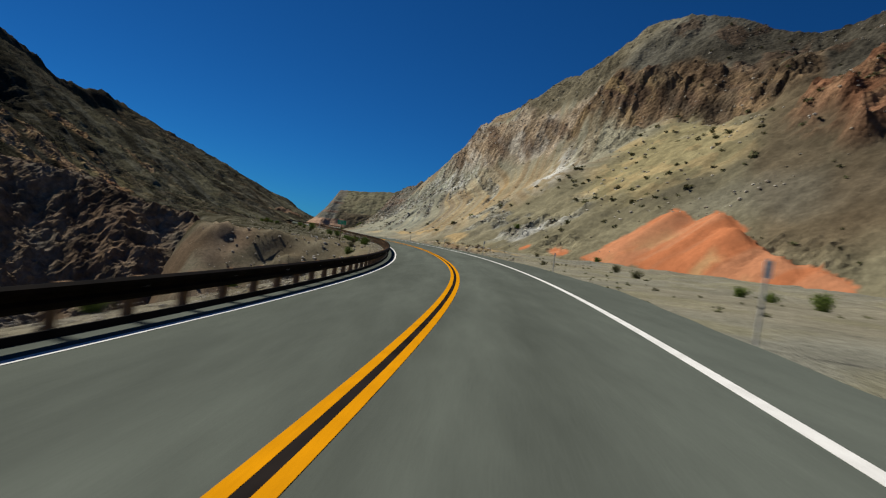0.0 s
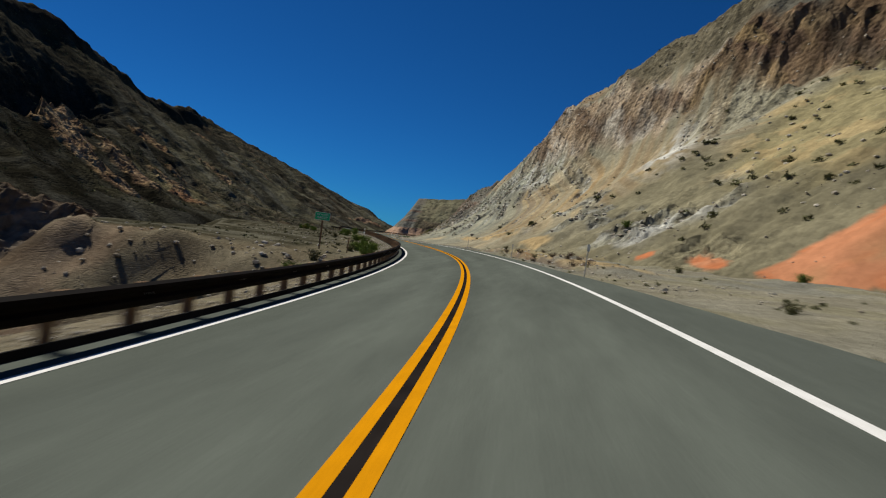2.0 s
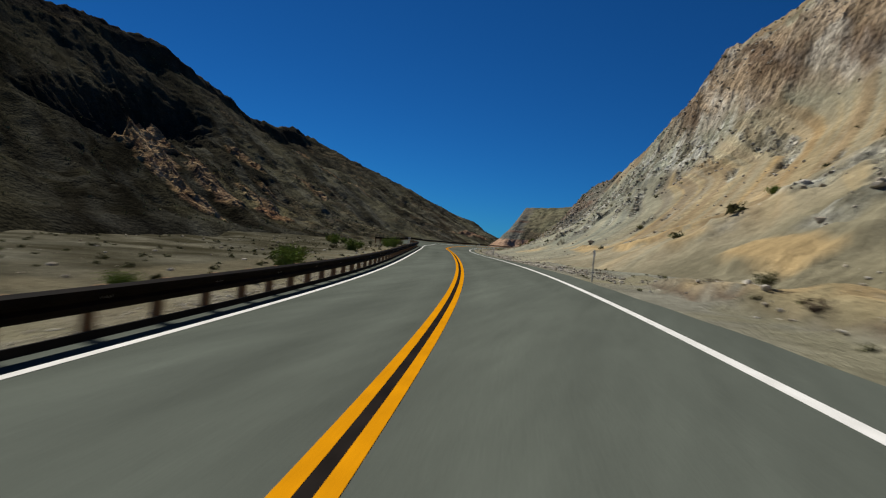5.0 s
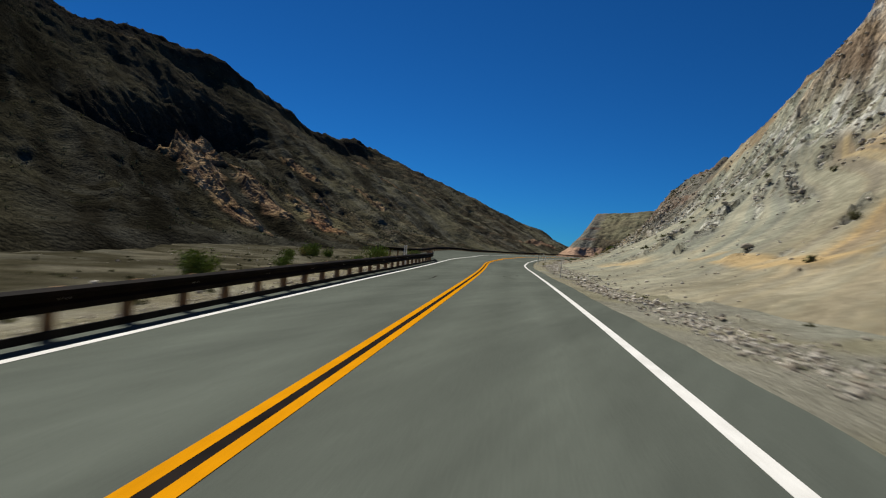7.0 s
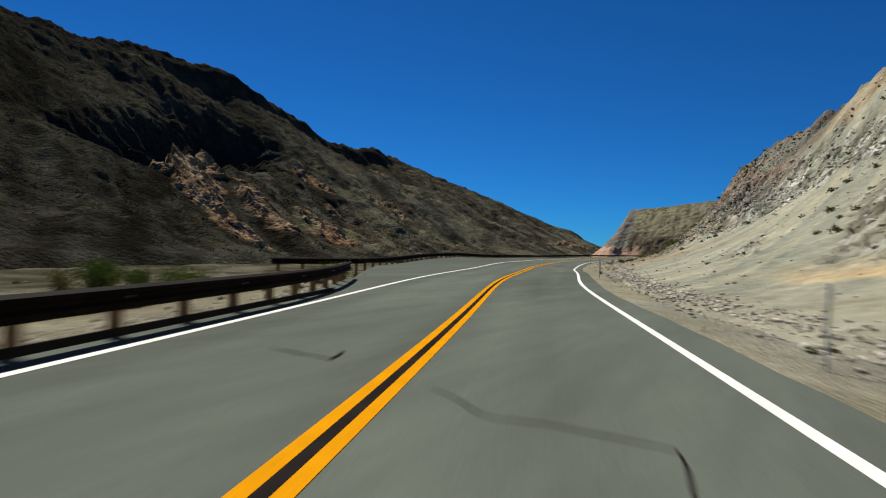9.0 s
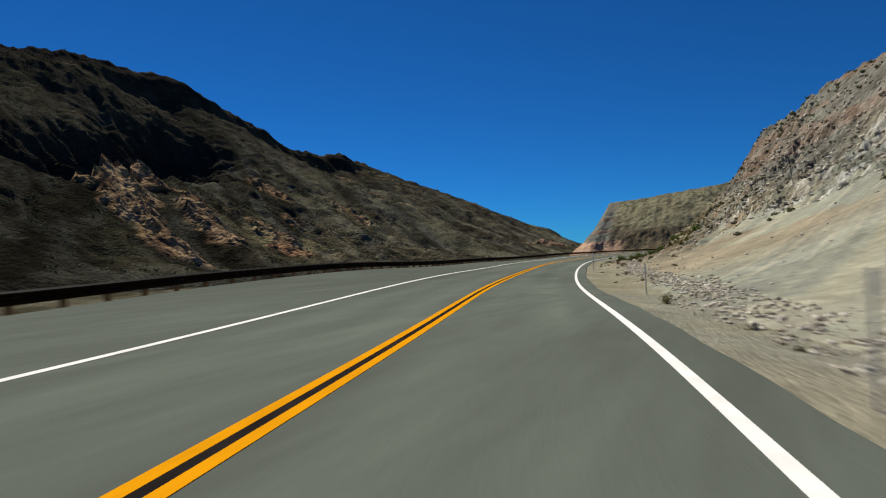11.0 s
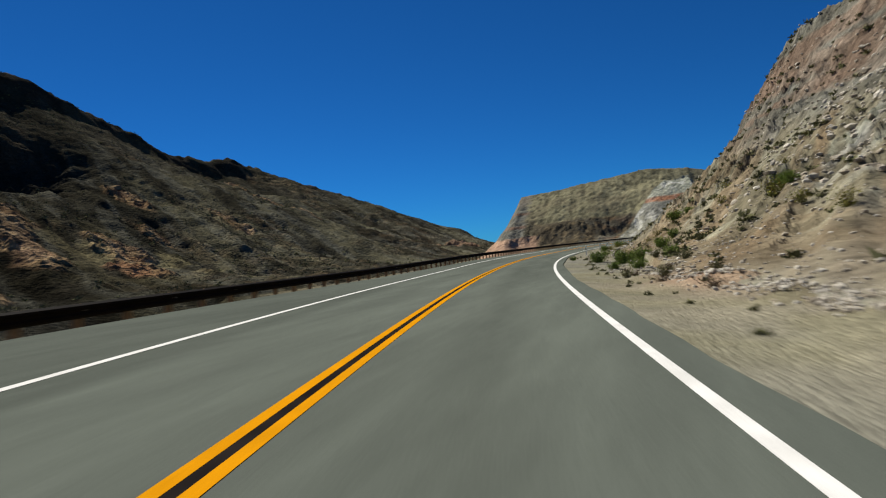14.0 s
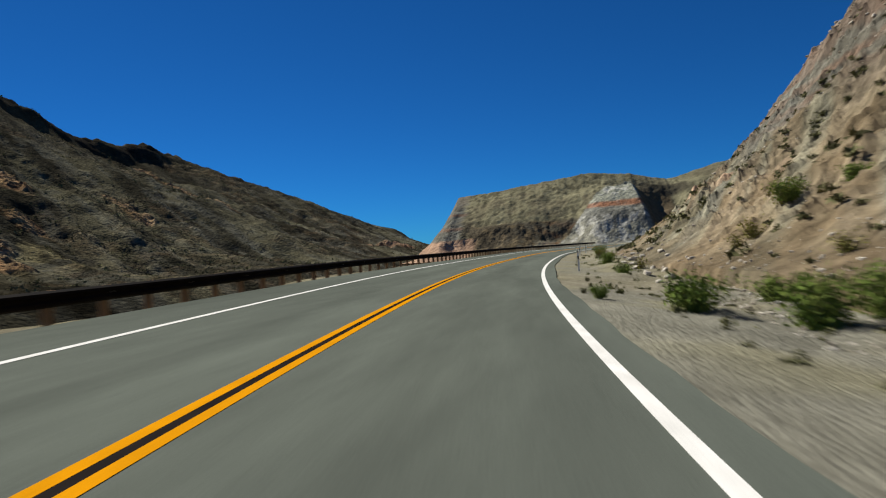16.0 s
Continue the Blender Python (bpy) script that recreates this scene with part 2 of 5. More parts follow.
M_LETTER = plain_material("white_sign_letters", (0.8, 0.8, 0.78), (0.72, 0.72, 0.7), 4.0, 0.4, 0.0005)
M_STEEL = plain_material("galvanised_steel", (0.42, 0.42, 0.39), (0.32, 0.32, 0.30), 5.0, 0.6, 0.001, 0.3, 0.0)
M_PLATE = plain_material("marker_plate", (0.85, 0.85, 0.80), (0.72, 0.72, 0.67), 5.0, 0.5, 0.001)
M_LEAF = plain_material("desert_shrub_leaf", (0.105, 0.108, 0.050), (0.165, 0.160, 0.080), 2.5, 1.0, 0.01, 0.0)
M_LEAF_GREEN = plain_material("green_shrub_leaf", (0.105, 0.165, 0.034), (0.185, 0.225, 0.060), 2.5, 1.0, 0.01, 0.0)
M_LEAF_YELLOW = plain_material("yellow_shrub_leaf", (0.24, 0.22, 0.05), (0.14, 0.15, 0.05), 2.5, 1.0, 0.01, 0.0)
M_TWIG = plain_material("dry_twig", (0.12, 0.09, 0.06), (0.18, 0.14, 0.10), 6.0, 1.0, 0.003, 0.0)


def asphalt_material():
    mat, tree, bsdf = node_material("asphalt", 1.0, 0.0)
    place = tree.nodes.new("ShaderNodeNewGeometry").outputs["Position"]
    lanes = tree.nodes.new("ShaderNodeVertexColor")
    lanes.layer_name = "rock"
    drawn = tree.nodes.new("ShaderNodeMapping")
    drawn.inputs["Scale"].default_value, drawn.inputs["Rotation"].default_value = (1.0, 0.14, 1.0), (0.0, 0.0, radians(-14))
    tree.links.new(place, drawn.inputs["Vector"])
    patch, grit = noise_node(tree, 0.75, 4, 0.55, drawn.outputs[0]), noise_node(tree, 42.0, 6, 0.8, place)
    mottle = noise_node(tree, 3.0, 5, 0.65, drawn.outputs[0])
    colour = colour_mix(tree, "MIX", ramp(tree, patch.outputs["Fac"], 0, 1, 0.38, 0.66), (0.104, 0.116, 0.097), (0.123, 0.137, 0.114))
    for source, span in ((mottle.outputs["Fac"], 0.05), (grit.outputs["Fac"], 0.30)):
        grey = tree.nodes.new("ShaderNodeCombineColor")
        value = ramp(tree, source, 1 - span, 1 + span)
        for k in range(3):
            tree.links.new(value, grey.inputs[k])
        colour = colour_mix(tree, "MULTIPLY", 1.0, colour, grey.outputs[0])
    colour = colour_mix(tree, "MULTIPLY", 1.0, colour, lanes.outputs["Color"])
    tree.links.new(colour, bsdf.inputs["Base Color"])
    bump(tree, bsdf, grit.outputs["Fac"], 0.5, 0.006)
    return mat


M_ASPHALT = asphalt_material()


# ---- mesh helpers ----
def mesh_of(name, verts, faces, material, colours=None, smooth=False, relief=None):
    me = bpy.data.meshes.new(name)
    verts, faces = np.asarray(verts, np.float32).reshape(-1, 3), np.asarray(faces, np.int32)
    me.vertices.add(len(verts))
    me.vertices.foreach_set("co", verts.ravel())
    me.loops.add(faces.size)
    me.loops.foreach_set("vertex_index", faces.ravel())
    me.polygons.add(len(faces))
    me.polygons.foreach_set("loop_start", np.arange(len(faces), dtype=np.int32) * faces.shape[1])
    me.update(calc_edges=True)
    if colours is not None:
        attribute = me.color_attributes.new("rock", "FLOAT_COLOR", "POINT")
        rgba = np.ones((len(verts), 4), np.float32)
        rgba[:, :3] = np.clip(np.asarray(colours).reshape(-1, 3), 0.004, 0.95)
        if relief is not None:
            rgba[:, 3] = np.clip(np.asarray(relief).ravel(), 0.0, 1.0)
        attribute.data.foreach_set("color", rgba.ravel())
    me.materials.append(material)
    me.polygons.foreach_set("use_smooth", np.broadcast_to(np.asarray(smooth, bool), len(faces)).copy())
    me.validate()
    return me


def grid_faces(rows, cols, wrap=False):
    i, j = np.meshgrid(np.arange(rows - 1), np.arange(cols if wrap else cols - 1), indexing="ij")
    k = (j + 1) % cols
    return np.stack([i * cols + j, i * cols + k, (i + 1) * cols + k, (i + 1) * cols + j], -1).reshape(-1, 4)


def part(name, me, parent, label="", m=None):
    """Links a mesh as one object under a thing or a part."""
    ob = new(name, me)
    ob.parent = parent
    if m is not None:
        ob.matrix_basis = m
    return tagged(ob, label)


def thing(name, m, label, category, group=""):
    ob = new(name)
    ob.empty_display_size = 0.2
    ob.matrix_basis = m
    return tagged(ob, label, category, group)


def structure(name, me, label, category):
    return tagged(new(name, me), label, category, kind="structure")


def box_mesh(name, size, material, bevel=0.006, centre=(0, 0, 0)):
    bm = bmesh.new()
    bmesh.ops.create_cube(bm, size=1.0)
    bmesh.ops.scale(bm, vec=size, verts=bm.verts)
    if bevel:
        bmesh.ops.bevel(bm, geom=list(bm.edges), offset=bevel, segments=1, affect="EDGES")
    bmesh.ops.translate(bm, vec=centre, verts=bm.verts)
    me = bpy.data.meshes.new(name)
    bm.to_mesh(me)
    bm.free()
    me.materials.append(material)
    return me


def sweep(name, ys, profile, material, closed=True, colours=None, smooth=False):
    """Draws a cross-section of (offset, height) along the road. profile may be a function of y."""
    ys = np.asarray(ys, float)
    sections = np.array([profile(y) if callable(profile) else profile for y in ys])
    verts = on_road(ys[:, None], sections[:, :, 0], sections[:, :, 1])
    rows, cols = sections.shape[:2]
    faces = grid_faces(rows, cols, closed)
    return mesh_of(name, verts, faces, material, colours, smooth)


def spread(a, b, fine_lo, fine_hi, fine, grow=1.12, most=200.0):
    """Grid lines from a to b, evenly fine between fine_lo and fine_hi and wider outside."""
    mid = list(np.arange(fine_lo, fine_hi + 1e-6, fine))
    s, v = fine, mid[-1]
    while v < b:
        s = min(s * grow, most)
        v += s
        mid.append(v)
    s, v = fine, mid[0]
    while v > a:
        s = min(s * grow, most)
        v -= s
        mid.insert(0, v)
    return np.array(mid)


RGB = {key: 0.76 * np.array(value) for key, value in dict(
    sand=(0.29, 0.265, 0.19), gravel=(0.26, 0.25, 0.195), pale=(0.44, 0.40, 0.28), buff=(0.50, 0.36, 0.175), olive=(0.26, 0.24, 0.145), earth=(0.205, 0.178, 0.115),
    shaded_basalt=(0.032, 0.029, 0.024), loam=(0.150, 0.112, 0.068), scrub=(0.036, 0.033, 0.023), apricot=(0.60, 0.45, 0.29), salmon=(0.44, 0.29, 0.195), terrace=(0.054, 0.049, 0.030), tan=(0.27, 0.185, 0.105), scree=(0.305, 0.285, 0.205), grey=(0.28, 0.275, 0.215), greygreen=(0.28, 0.29, 0.225), white=(0.60, 0.59, 0.52), brown=(0.125, 0.080, 0.052), dark=(0.070, 0.062, 0.046),
    orange=(0.54, 0.195, 0.085), rust=(0.30, 0.120, 0.060), pink=(0.50, 0.42, 0.315), slate=(0.185, 0.185, 0.16), yellow=(0.35, 0.30, 0.155)).items()}


def paint(base, colour, amount):
    return base + (RGB[colour] - base) * np.clip(amount, 0, 1)[..., None]


# ---- ground: one sheet to the horizon ----
def build_ground():
    ys = spread(-700, 4600, -25, 400, 0.9, 1.10, 160)
    offs = np.concatenate([spread(-2600, -6.5, -31, -6.5, 0.75, 1.09, 120), np.linspace(-6.2, 6.2, 9), spread(6.5, 2600, 6.5, 22, 0.45, 1.09, 120)])
    offs = np.unique(np.round(offs, 3))
    gy, go = np.meshgrid(ys, offs, indexing="ij")
    gx = road_x(np.clip(gy, -120, 490)) + go / np.cos(heading(np.clip(gy, -120, 490)))
    far = np.abs(go) > 300
    gz = ground_z(gx, np.where(far, gy, gy))
    off = go
    base = np.broadcast_to(RGB["sand"], gx.shape + (3,)).copy()
    n1, n2, n3 = fbm(gx / 14, gy / 14, 4, 31), fbm(gx / 3.0, gy / 3.0, 4, 37), fbm(gx / 30, gy / 30, 3, 41)
    base = paint(base, "gravel", step(-0.2, 0.5, n1))
    base = paint(base, "pale", 0.35 * step(0.1, 0.6, n2) * step(6, 9, off))
    base = paint(base, "grey", 0.5 * step(0.0, 0.6, n3))
    # red earth by the road, buff foot of the cut
    base = paint(base, "orange", 0.3 * np.exp(-(((off - 8.5) / 1.6) ** 2 + ((gy - 296) / 5.0) ** 2)))
    edge2 = off - 7.6 - 0.7 * fbm(gy / 5.0, gy * 0 + 8.0, 3, 15)
    base = paint(base, "buff", 0.8 * box_mask(edge2, 0.5, 5.5, 0.4) * box_mask(gy, 82, 124, 4) * step(-0.7, 0.0, n2))
    base = paint(base, "brown", 0.7 * box_mask(edge2, -0.15, 0.45, 0.15) * box_mask(gy, 80, 126, 4))
    base = paint(base, "rust", 0.6 * box_mask(edge2, -0.1, 1.6, 0.2) * box_mask(gy, 96, 108, 2) * step(-0.1, 0.3, n2))
    base = paint(base, "brown", 0.5 * box_mask(off, 8.0, 12.0, 1.0) * box_mask(gy, 282, 314, 4) * step(-0.3, 0.3, n2))
    base = paint(base, "earth", 0.6 * box_mask(off, 9.0, 20, 1.5) * box_mask(gy, 290, 360, 8) * step(-0.5, 0.2, n2))
    base = paint(base, "terrace", step(-7, -9, off) * step(74, 80, gy) * (0.85 + 0.35 * n2))
    base = paint(base, "greygreen", 0.8 * box_mask(off, 9.5, 18, 1.2) * box_mask(gy, 132, 262, 10) * step(-0.5, 0.2, fbm(gy / 4.0, off / 14.0, 3, 43)))
    base = paint(base, "dark", 0.85 * step(-28, -36, off) * step(100, 88, gy))
    base = paint(base, "olive", 0.6 * step(-9, -6.5, off) * step(-13, -7, off) * step(0, 0.6, n2))
    base = paint(base, "earth", 0.35 * step(-6.8, -8.5, off) * step(76, 70, gy))
    front = box_mask(off, -22.5 + 2.0 * n2, -9, 1.0) * box_mask(gy, 52, 79, 2.0)
    base = paint(base, "brown", 0.85 * step(-24.0 + 2.0 * n2, -26.0 + 2.0 * n2, off) * step(79, 75, gy))
    base = paint(base, "earth", 0.6 * front)
    base = paint(base, "loam", 0.45 * front * step(-0.1, 0.4, n2))
    base = paint(base, "salmon", 0.4 * box_mask(off, -24.0, -19.5, 1.0) * box_mask(gy, 58, 79, 2.0) * step(-0.6, 0.1, n2))
    base = paint(base, "earth", 0.7 * box_mask(off, -11, -4.5, 0.5) * step(-0.9, 0.1, n2))
    base = paint(base, "loam", 0.35 * box_mask(off, -40, -4.5, 0.5) * step(86, 76, gy))
    base = paint(base, "olive", 0.5 * box_mask(off, -9, -4.5, 0.5) * step(0.15, 0.5, fbm(gx / 1.2, gy / 1.2, 3, 45)))
    base = paint(base, "olive", 0.5 * step(-60, -100, off))
    me = mesh_of("ground", np.stack([gx, gy, gz], -1), grid_faces(len(ys), len(offs)), M_GROUND, base, True)
    structure("ground", me, "pale gravelly desert ground with stones and dry soil", "ground")


build_ground()


# ---- road ----
def shoulder_left(y):
    """The asphalt's left edge: close at first, a wide turnout further on."""
    return float(np.interp(y, [-120, 186, 200, 215, 233, 246, 260, 276, 300, 325, 360, 520], [-4.53, -4.53, -6.2, -9.8, -10.2, -9.5, -8.7, -8.0, -7.0, -6.2, -5.8, -5.7]))


def build_road():
    ys = np.arange(-118, 492, 1.5)
    cols = []
    for y in ys:
        left, right = shoulder_left(y), float(np.interp(y, [-50, 8, 25, 45, 75, 146, 249, 322], [5.3, 5.5, 6.3, 6.1, 5.2, 5.0, 4.75, 4.6])) + 0.05 * math.sin(y * 0.31) + 0.03 * math.sin(y * 1.3)
        cols.append([(left - 0.06, -0.22), (left, 0.0), (-3.2, 0.0), (-2.7, 0.0), (-1.8, 0.0), (-0.9, 0.0), (-0.3, 0.0), (0.3, 0.0), (0.9, 0.0), (1.8, 0.0), (2.7, 0.0), (3.2, 0.0), (right, 0.0), (right + 0.10, -0.22)])
    sections = dict(zip(ys, cols))
    tone = 0.88 * np.array([0.9, 0.9, 0.92, 1.05, 0.92, 1.05, 0.94, 0.94, 1.05, 0.90, 1.05, 0.96, 0.93, 0.9])
    wave = 1 + 0.15 * fbm(np.repeat(ys[:, None], 14, 1) / 22, np.arange(14)[None, :] * 0.45 + 0 * ys[:, None], 3, 71)
    colours = (tone[None, :] * wave)[..., None] * np.ones(3)
    me = sweep("road", ys, lambda y: sections[y], M_ASPHALT, False, colours)
    structure("road", me, "grey asphalt two-lane mountain road, banked through its curves", "road")
    fine = np.arange(-100, 486, 1.0)

    def line(name, a, b, material, label):
        me = sweep(name, fine, [(a, 0.002), (a, 0.006), (b, 0.006), (b, 0.002)], material)
        structure(name, me, label, "road marking")

    line("edge_line_left", -3.92, -3.76, M_WHITE_PAINT, "solid white painted edge line on the asphalt")
    line("edge_line_right", 3.90, 4.07, M_WHITE_PAINT, "solid white painted edge line on the asphalt")
    line("centre_line_left", -0.20, -0.06, M_YELLOW_PAINT, "solid yellow painted centre line, one of a pair")
    line("centre_line_right", 0.06, 0.20, M_YELLOW_PAINT, "solid yellow painted centre line, one of a pair")
    me = sweep("centre_line_gap", fine, [(-0.058, 0.001), (-0.058, 0.004), (0.058, 0.004), (0.058, 0.001)], M_TAR)
    structure("centre_line_gap", me, "black painted strip between the yellow centre lines", "road marking")
    dike = np.arange(-100, 193, 1.0)
    me = sweep("asphalt_dike", dike, [(-4.49, -0.1), (-4.495, 0.002), (-4.545, 0.108), (-4.57, 0.112), (-4.72, 0.03), (-4.92, -0.16)], M_DIKE)
    structure("asphalt_dike", me, "low black asphalt kerb along the guardrail", "kerb")


build_road()


# ---- right-hand hillside ----
crest_off = Spline([-90, 0, 60, 130, 151, 175, 215, 250, 300, 362, 400, 440, 480], [190, 168, 142, 107.3, 94.0, 80.6, 63.9, 58.8, 46.5, 33.2, 31.8, 24.0, 26.0])
crest_h = Spline([-90, 0, 60, 130, 151, 175, 215, 250, 300, 362, 400, 440, 480], [110, 113, 92.2, 70.5, 62.5, 67.9, 54.1, 47.0, 26.3, 24.3, 17.3, 6.0, 3.0])


# clay fans: y and offset of the apex, half width, reach down the slope, height
CLAY = ((93.6, 37.2, 5.0, 11.5, 1.8), (86.4, 39.6, 6.6, 10.0, 2.1), (81.0, 38.6, 9.0, 9.0, 2.4), (72.5, 38.8, 8.0, 6.0, 1.0), (66.0, 39.6, 7.0, 3.5, 0.5))


def fall_line(off, y):
    """Where along the road the line of fall through a place meets the toe."""
    return y - (mix(0.4, 1.35, step(125, 160, y)) + 0.6 * step(190, 226, y)) * np.clip(off - 9, 0, 60)


def clay_fans(off, y):
    """Height of the clay over the slope, and how far inside a fan a place lies (0 outside)."""
    heap, inside = np.zeros_like(off), np.zeros_like(off)
    wobble = 0.06 * fbm(y / 3.0, off / 3.0, 3, 79)
    for my, mo, wide, reach, high in CLAY:
        down = (mo - off) / reach
        side = np.abs(y - my + 0.25 * (mo - off)) / (wide * (0.66 + 0.34 * np.clip(down, 0, 1)))
        room = np.minimum(np.minimum(1 - side, 1.15 - down), 1.5 * down + 0.12) + wobble
        inside = np.maximum(inside, np.clip(room, 0, 1))
        heap = np.maximum(heap, high * np.clip(1 - side, 0, 1) ** 0.9 * np.clip(1.1 - down, 0, 1) ** 0.7 * step(-0.12, 0.15, down))
    return heap, inside


def between(y, v, ys, lows, highs, soft=0.02):
    """1 inside a band of v whose lower and upper limits follow y, 0 outside."""
    lo, hi = np.interp(y, ys, lows), np.interp(y, ys, highs)
    return step(lo - soft, lo + soft, v) * (1 - step(hi - soft, hi + soft, v))


def rock_bands(off, y, x, up):
    """Where the outcrops of the hillside lie: brown crag, pale cliff, broken rubble, rust knoll, grey ribs."""
    wob = up + 0.022 * fbm(x / 9, y / 9, 4, 51) + 0.010 * fbm(x / 2.5, y / 2.5, 3, 52)
    wy = y + 3.5 * fbm(x / 11, y / 11, 3, 53)
    brown = between(y, wob, [119, 130, 145, 160, 181], [0.54, 0.57, 0.63, 0.67, 0.70], [0.59, 0.68, 0.77, 0.80, 0.76]) * box_mask(wy, 125, 180, 1.5)
    pale = between(y, wob, [176, 185, 205, 230, 262], [0.68, 0.71, 0.72, 0.72, 0.69], [0.75, 0.77, 0.815, 0.88, 0.83]) * box_mask(wy, 177, 256, 2.5)
    rubble = between(y, wob, [210, 235, 255, 285, 312, 335], [0.66, 0.54, 0.46, 0.38, 0.30, 0.26], [0.70, 0.72, 0.73, 0.72, 0.76, 0.78], 0.03) * box_mask(wy, 216, 326, 5)
    rust = between(y, wob, [86, 92, 102, 110, 118], [0.30, 0.30, 0.37, 0.44, 0.54], [0.36, 0.42, 0.52, 0.60, 0.62]) * box_mask(wy, 88, 109, 2)
    grey = step(0.02, 0.35, fbm(x / 7.5, y / 7.5, 4, 84) + 0.1) * between(y, up, [110, 125, 150], [0.02, 0.03, 0.08], [0.12, 0.22, 0.28], 0.03) * box_mask(wy, 113, 150, 3)
    fall = fall_line(off, y)
    ribs = step(0.22, 0.42, fbm(fall / 3.4, off / 9.0, 4, 56) + 0.15 * fbm(x / 20, y / 20, 2, 57)) * box_mask(wob, 0.12, 0.66, 0.06) * box_mask(wy, 142, 226, 8)
    return brown, pale, rubble, rust, np.maximum(grey, ribs)


def hill_height(off, y, x):
    toe, top, high = apron_toe(y), crest_off(y), np.clip(crest_h(y), 2.0, None)
    q = (off - toe) / (top - toe)
    up = np.clip(q, 0, 1)
    cliff = step(0.60, 0.92, up + 0.03 * fbm(x / 12, y / 12, 3, 51))
    amount = 0.20 * box_mask(y, 165, 300, 20) + 0.03
    power = np.interp(y, [120, 150, 175, 300, 340], [1.1, 1.15, 1.7, 1.85, 1.5])
    shape = (1 - amount) * up ** power + amount * cliff
    over = np.clip(off - top, 0, None)
    level = -6.0 * np.tan(np.radians(road_b(np.clip(y, -120, 490)))) * (1 - step(0.0, 0.35, up))
    z = level + road_z(np.clip(y, -120, 490)) + 0.045 * np.clip(off - 6, 0, 14) + high * shape - 0.16 * over + 0.12 * step(0, 1.5, off - toe) - 0.1
    z = np.where(off < toe, ground_z(x, y) - 0.25 * np.clip(toe - off, 0, 4), z)
    bank = step(-0.1, 0.25, fbm(y / 7.0, y * 0 + 2.0, 2, 63)) * box_mask(y, 100, 172, 8)
    z = z + 0.5 * bank * step(0.0, 0.6, off - 15.5 - 1.2 * fbm(x / 5, y / 5, 2, 64)) * step(30, 19, off)
    z = z + 3.0 * np.exp(-((y - 147) / 12.0) ** 2 - ((up - 0.33) / 0.12) ** 2)
    rise = step(0, 6, off - toe)
    brown, pale, rubble, rust, grey = rock_bands(off, y, x, up)
    crags = np.clip(brown + pale + rust + 0.7 * rubble, 0, 1)
    big = fbm(x / 34, y / 34, 4, 61) * 2.6 * step(0.1, 0.6, up) * np.clip(high / 40, 0.3, 1.3)
    # runnels straight down the slope
    rills = (ridged(fall_line(off, y) / 5.0 + 0.25 * fbm(x / 12, y / 12, 2, 66), off / 38.0, 3, 67) - 0.5) * 0.9
    # scarps: steep at the foot, a bench on top that meets the slope again
    foot_b = np.interp(y, [119, 130, 145, 160, 181], [0.54, 0.57, 0.63, 0.67, 0.70])
    foot_p = np.interp(y, [176, 185, 205, 230, 262], [0.68, 0.71, 0.72, 0.72, 0.69])
    wob = up + 0.020 * fbm(x / 6, y / 6, 4, 72)
    scarp = 5.0 * box_mask(y, 123, 178, 4) * step(foot_b, foot_b + 0.05, wob) * (1 - step(foot_b + 0.08, foot_b + 0.30, wob))
    scarp = scarp + 3.6 * box_mask(y, 178, 252, 5) * step(foot_p, foot_p + 0.05, wob) * (1 - step(foot_p + 0.08, foot_p + 0.25, wob))
    scarp = scarp + 3.5 * rust
    columns = (ridged(y / 6.0 + 0.5 * fbm(x / 7, y / 7, 3, 74), off / 13.0, 5, 75, 0.6) - 0.42) * (5.0 * brown + 3.6 * pale + 4.0 * rust)
    blocks = (ridged(x / 4.2, y / 4.2, 5, 73, 0.6) - 0.45) * (2.2 * rubble + 1.5 * grey + 1.8 * brown + 1.7 * pale)
    rocky = step(0.05, 0.5, fbm(x / 18, y / 18, 3, 71) + 0.5 * step(300, 340, y) * step(0.15, 0.4, up) + 0.5 * step(0.86, 0.94, up) * step(178, 160, y) - 0.10)
    loose = (ridged(x / 5.0, y / 5.0, 5, 76, 0.6) - 0.45) * 2.4 * rocky
    lumps = fbm(x / 2.4, y / 2.4, 4, 77) * (0.20 + 0.3 * box_mask(y, 95, 140, 8))
    # an even skirt of fine scree under the cliffs
    even = box_mask(y, 146, 285, 12) * step(0.62, 0.46, up + 0.04 * fbm(x / 10, y / 10, 3, 78)) * (1 - grey)
    heap, inside = clay_fans(off, y)
    calm = 1 - step(0.0, 0.12, inside)
    z = z + (big * (1 - 0.7 * even) + rills * (1 - 0.75 * even) * (1 - 0.6 * crags) + scarp + columns + blocks + loose * (1 - even) * (1 - crags) + lumps * (1 - 0.8 * even)) * rise * np.maximum(calm, 0.12)
    z = z + heap * step(-0.5, 2.0, off - toe) + 0.16 * (ridged(y / 3.4 + 0.3 * fbm(y / 5, off / 5, 2, 80), off / 30.0, 2, 82) - 0.5) * (1 - calm)
    return z, up, rocky * (1 - even)


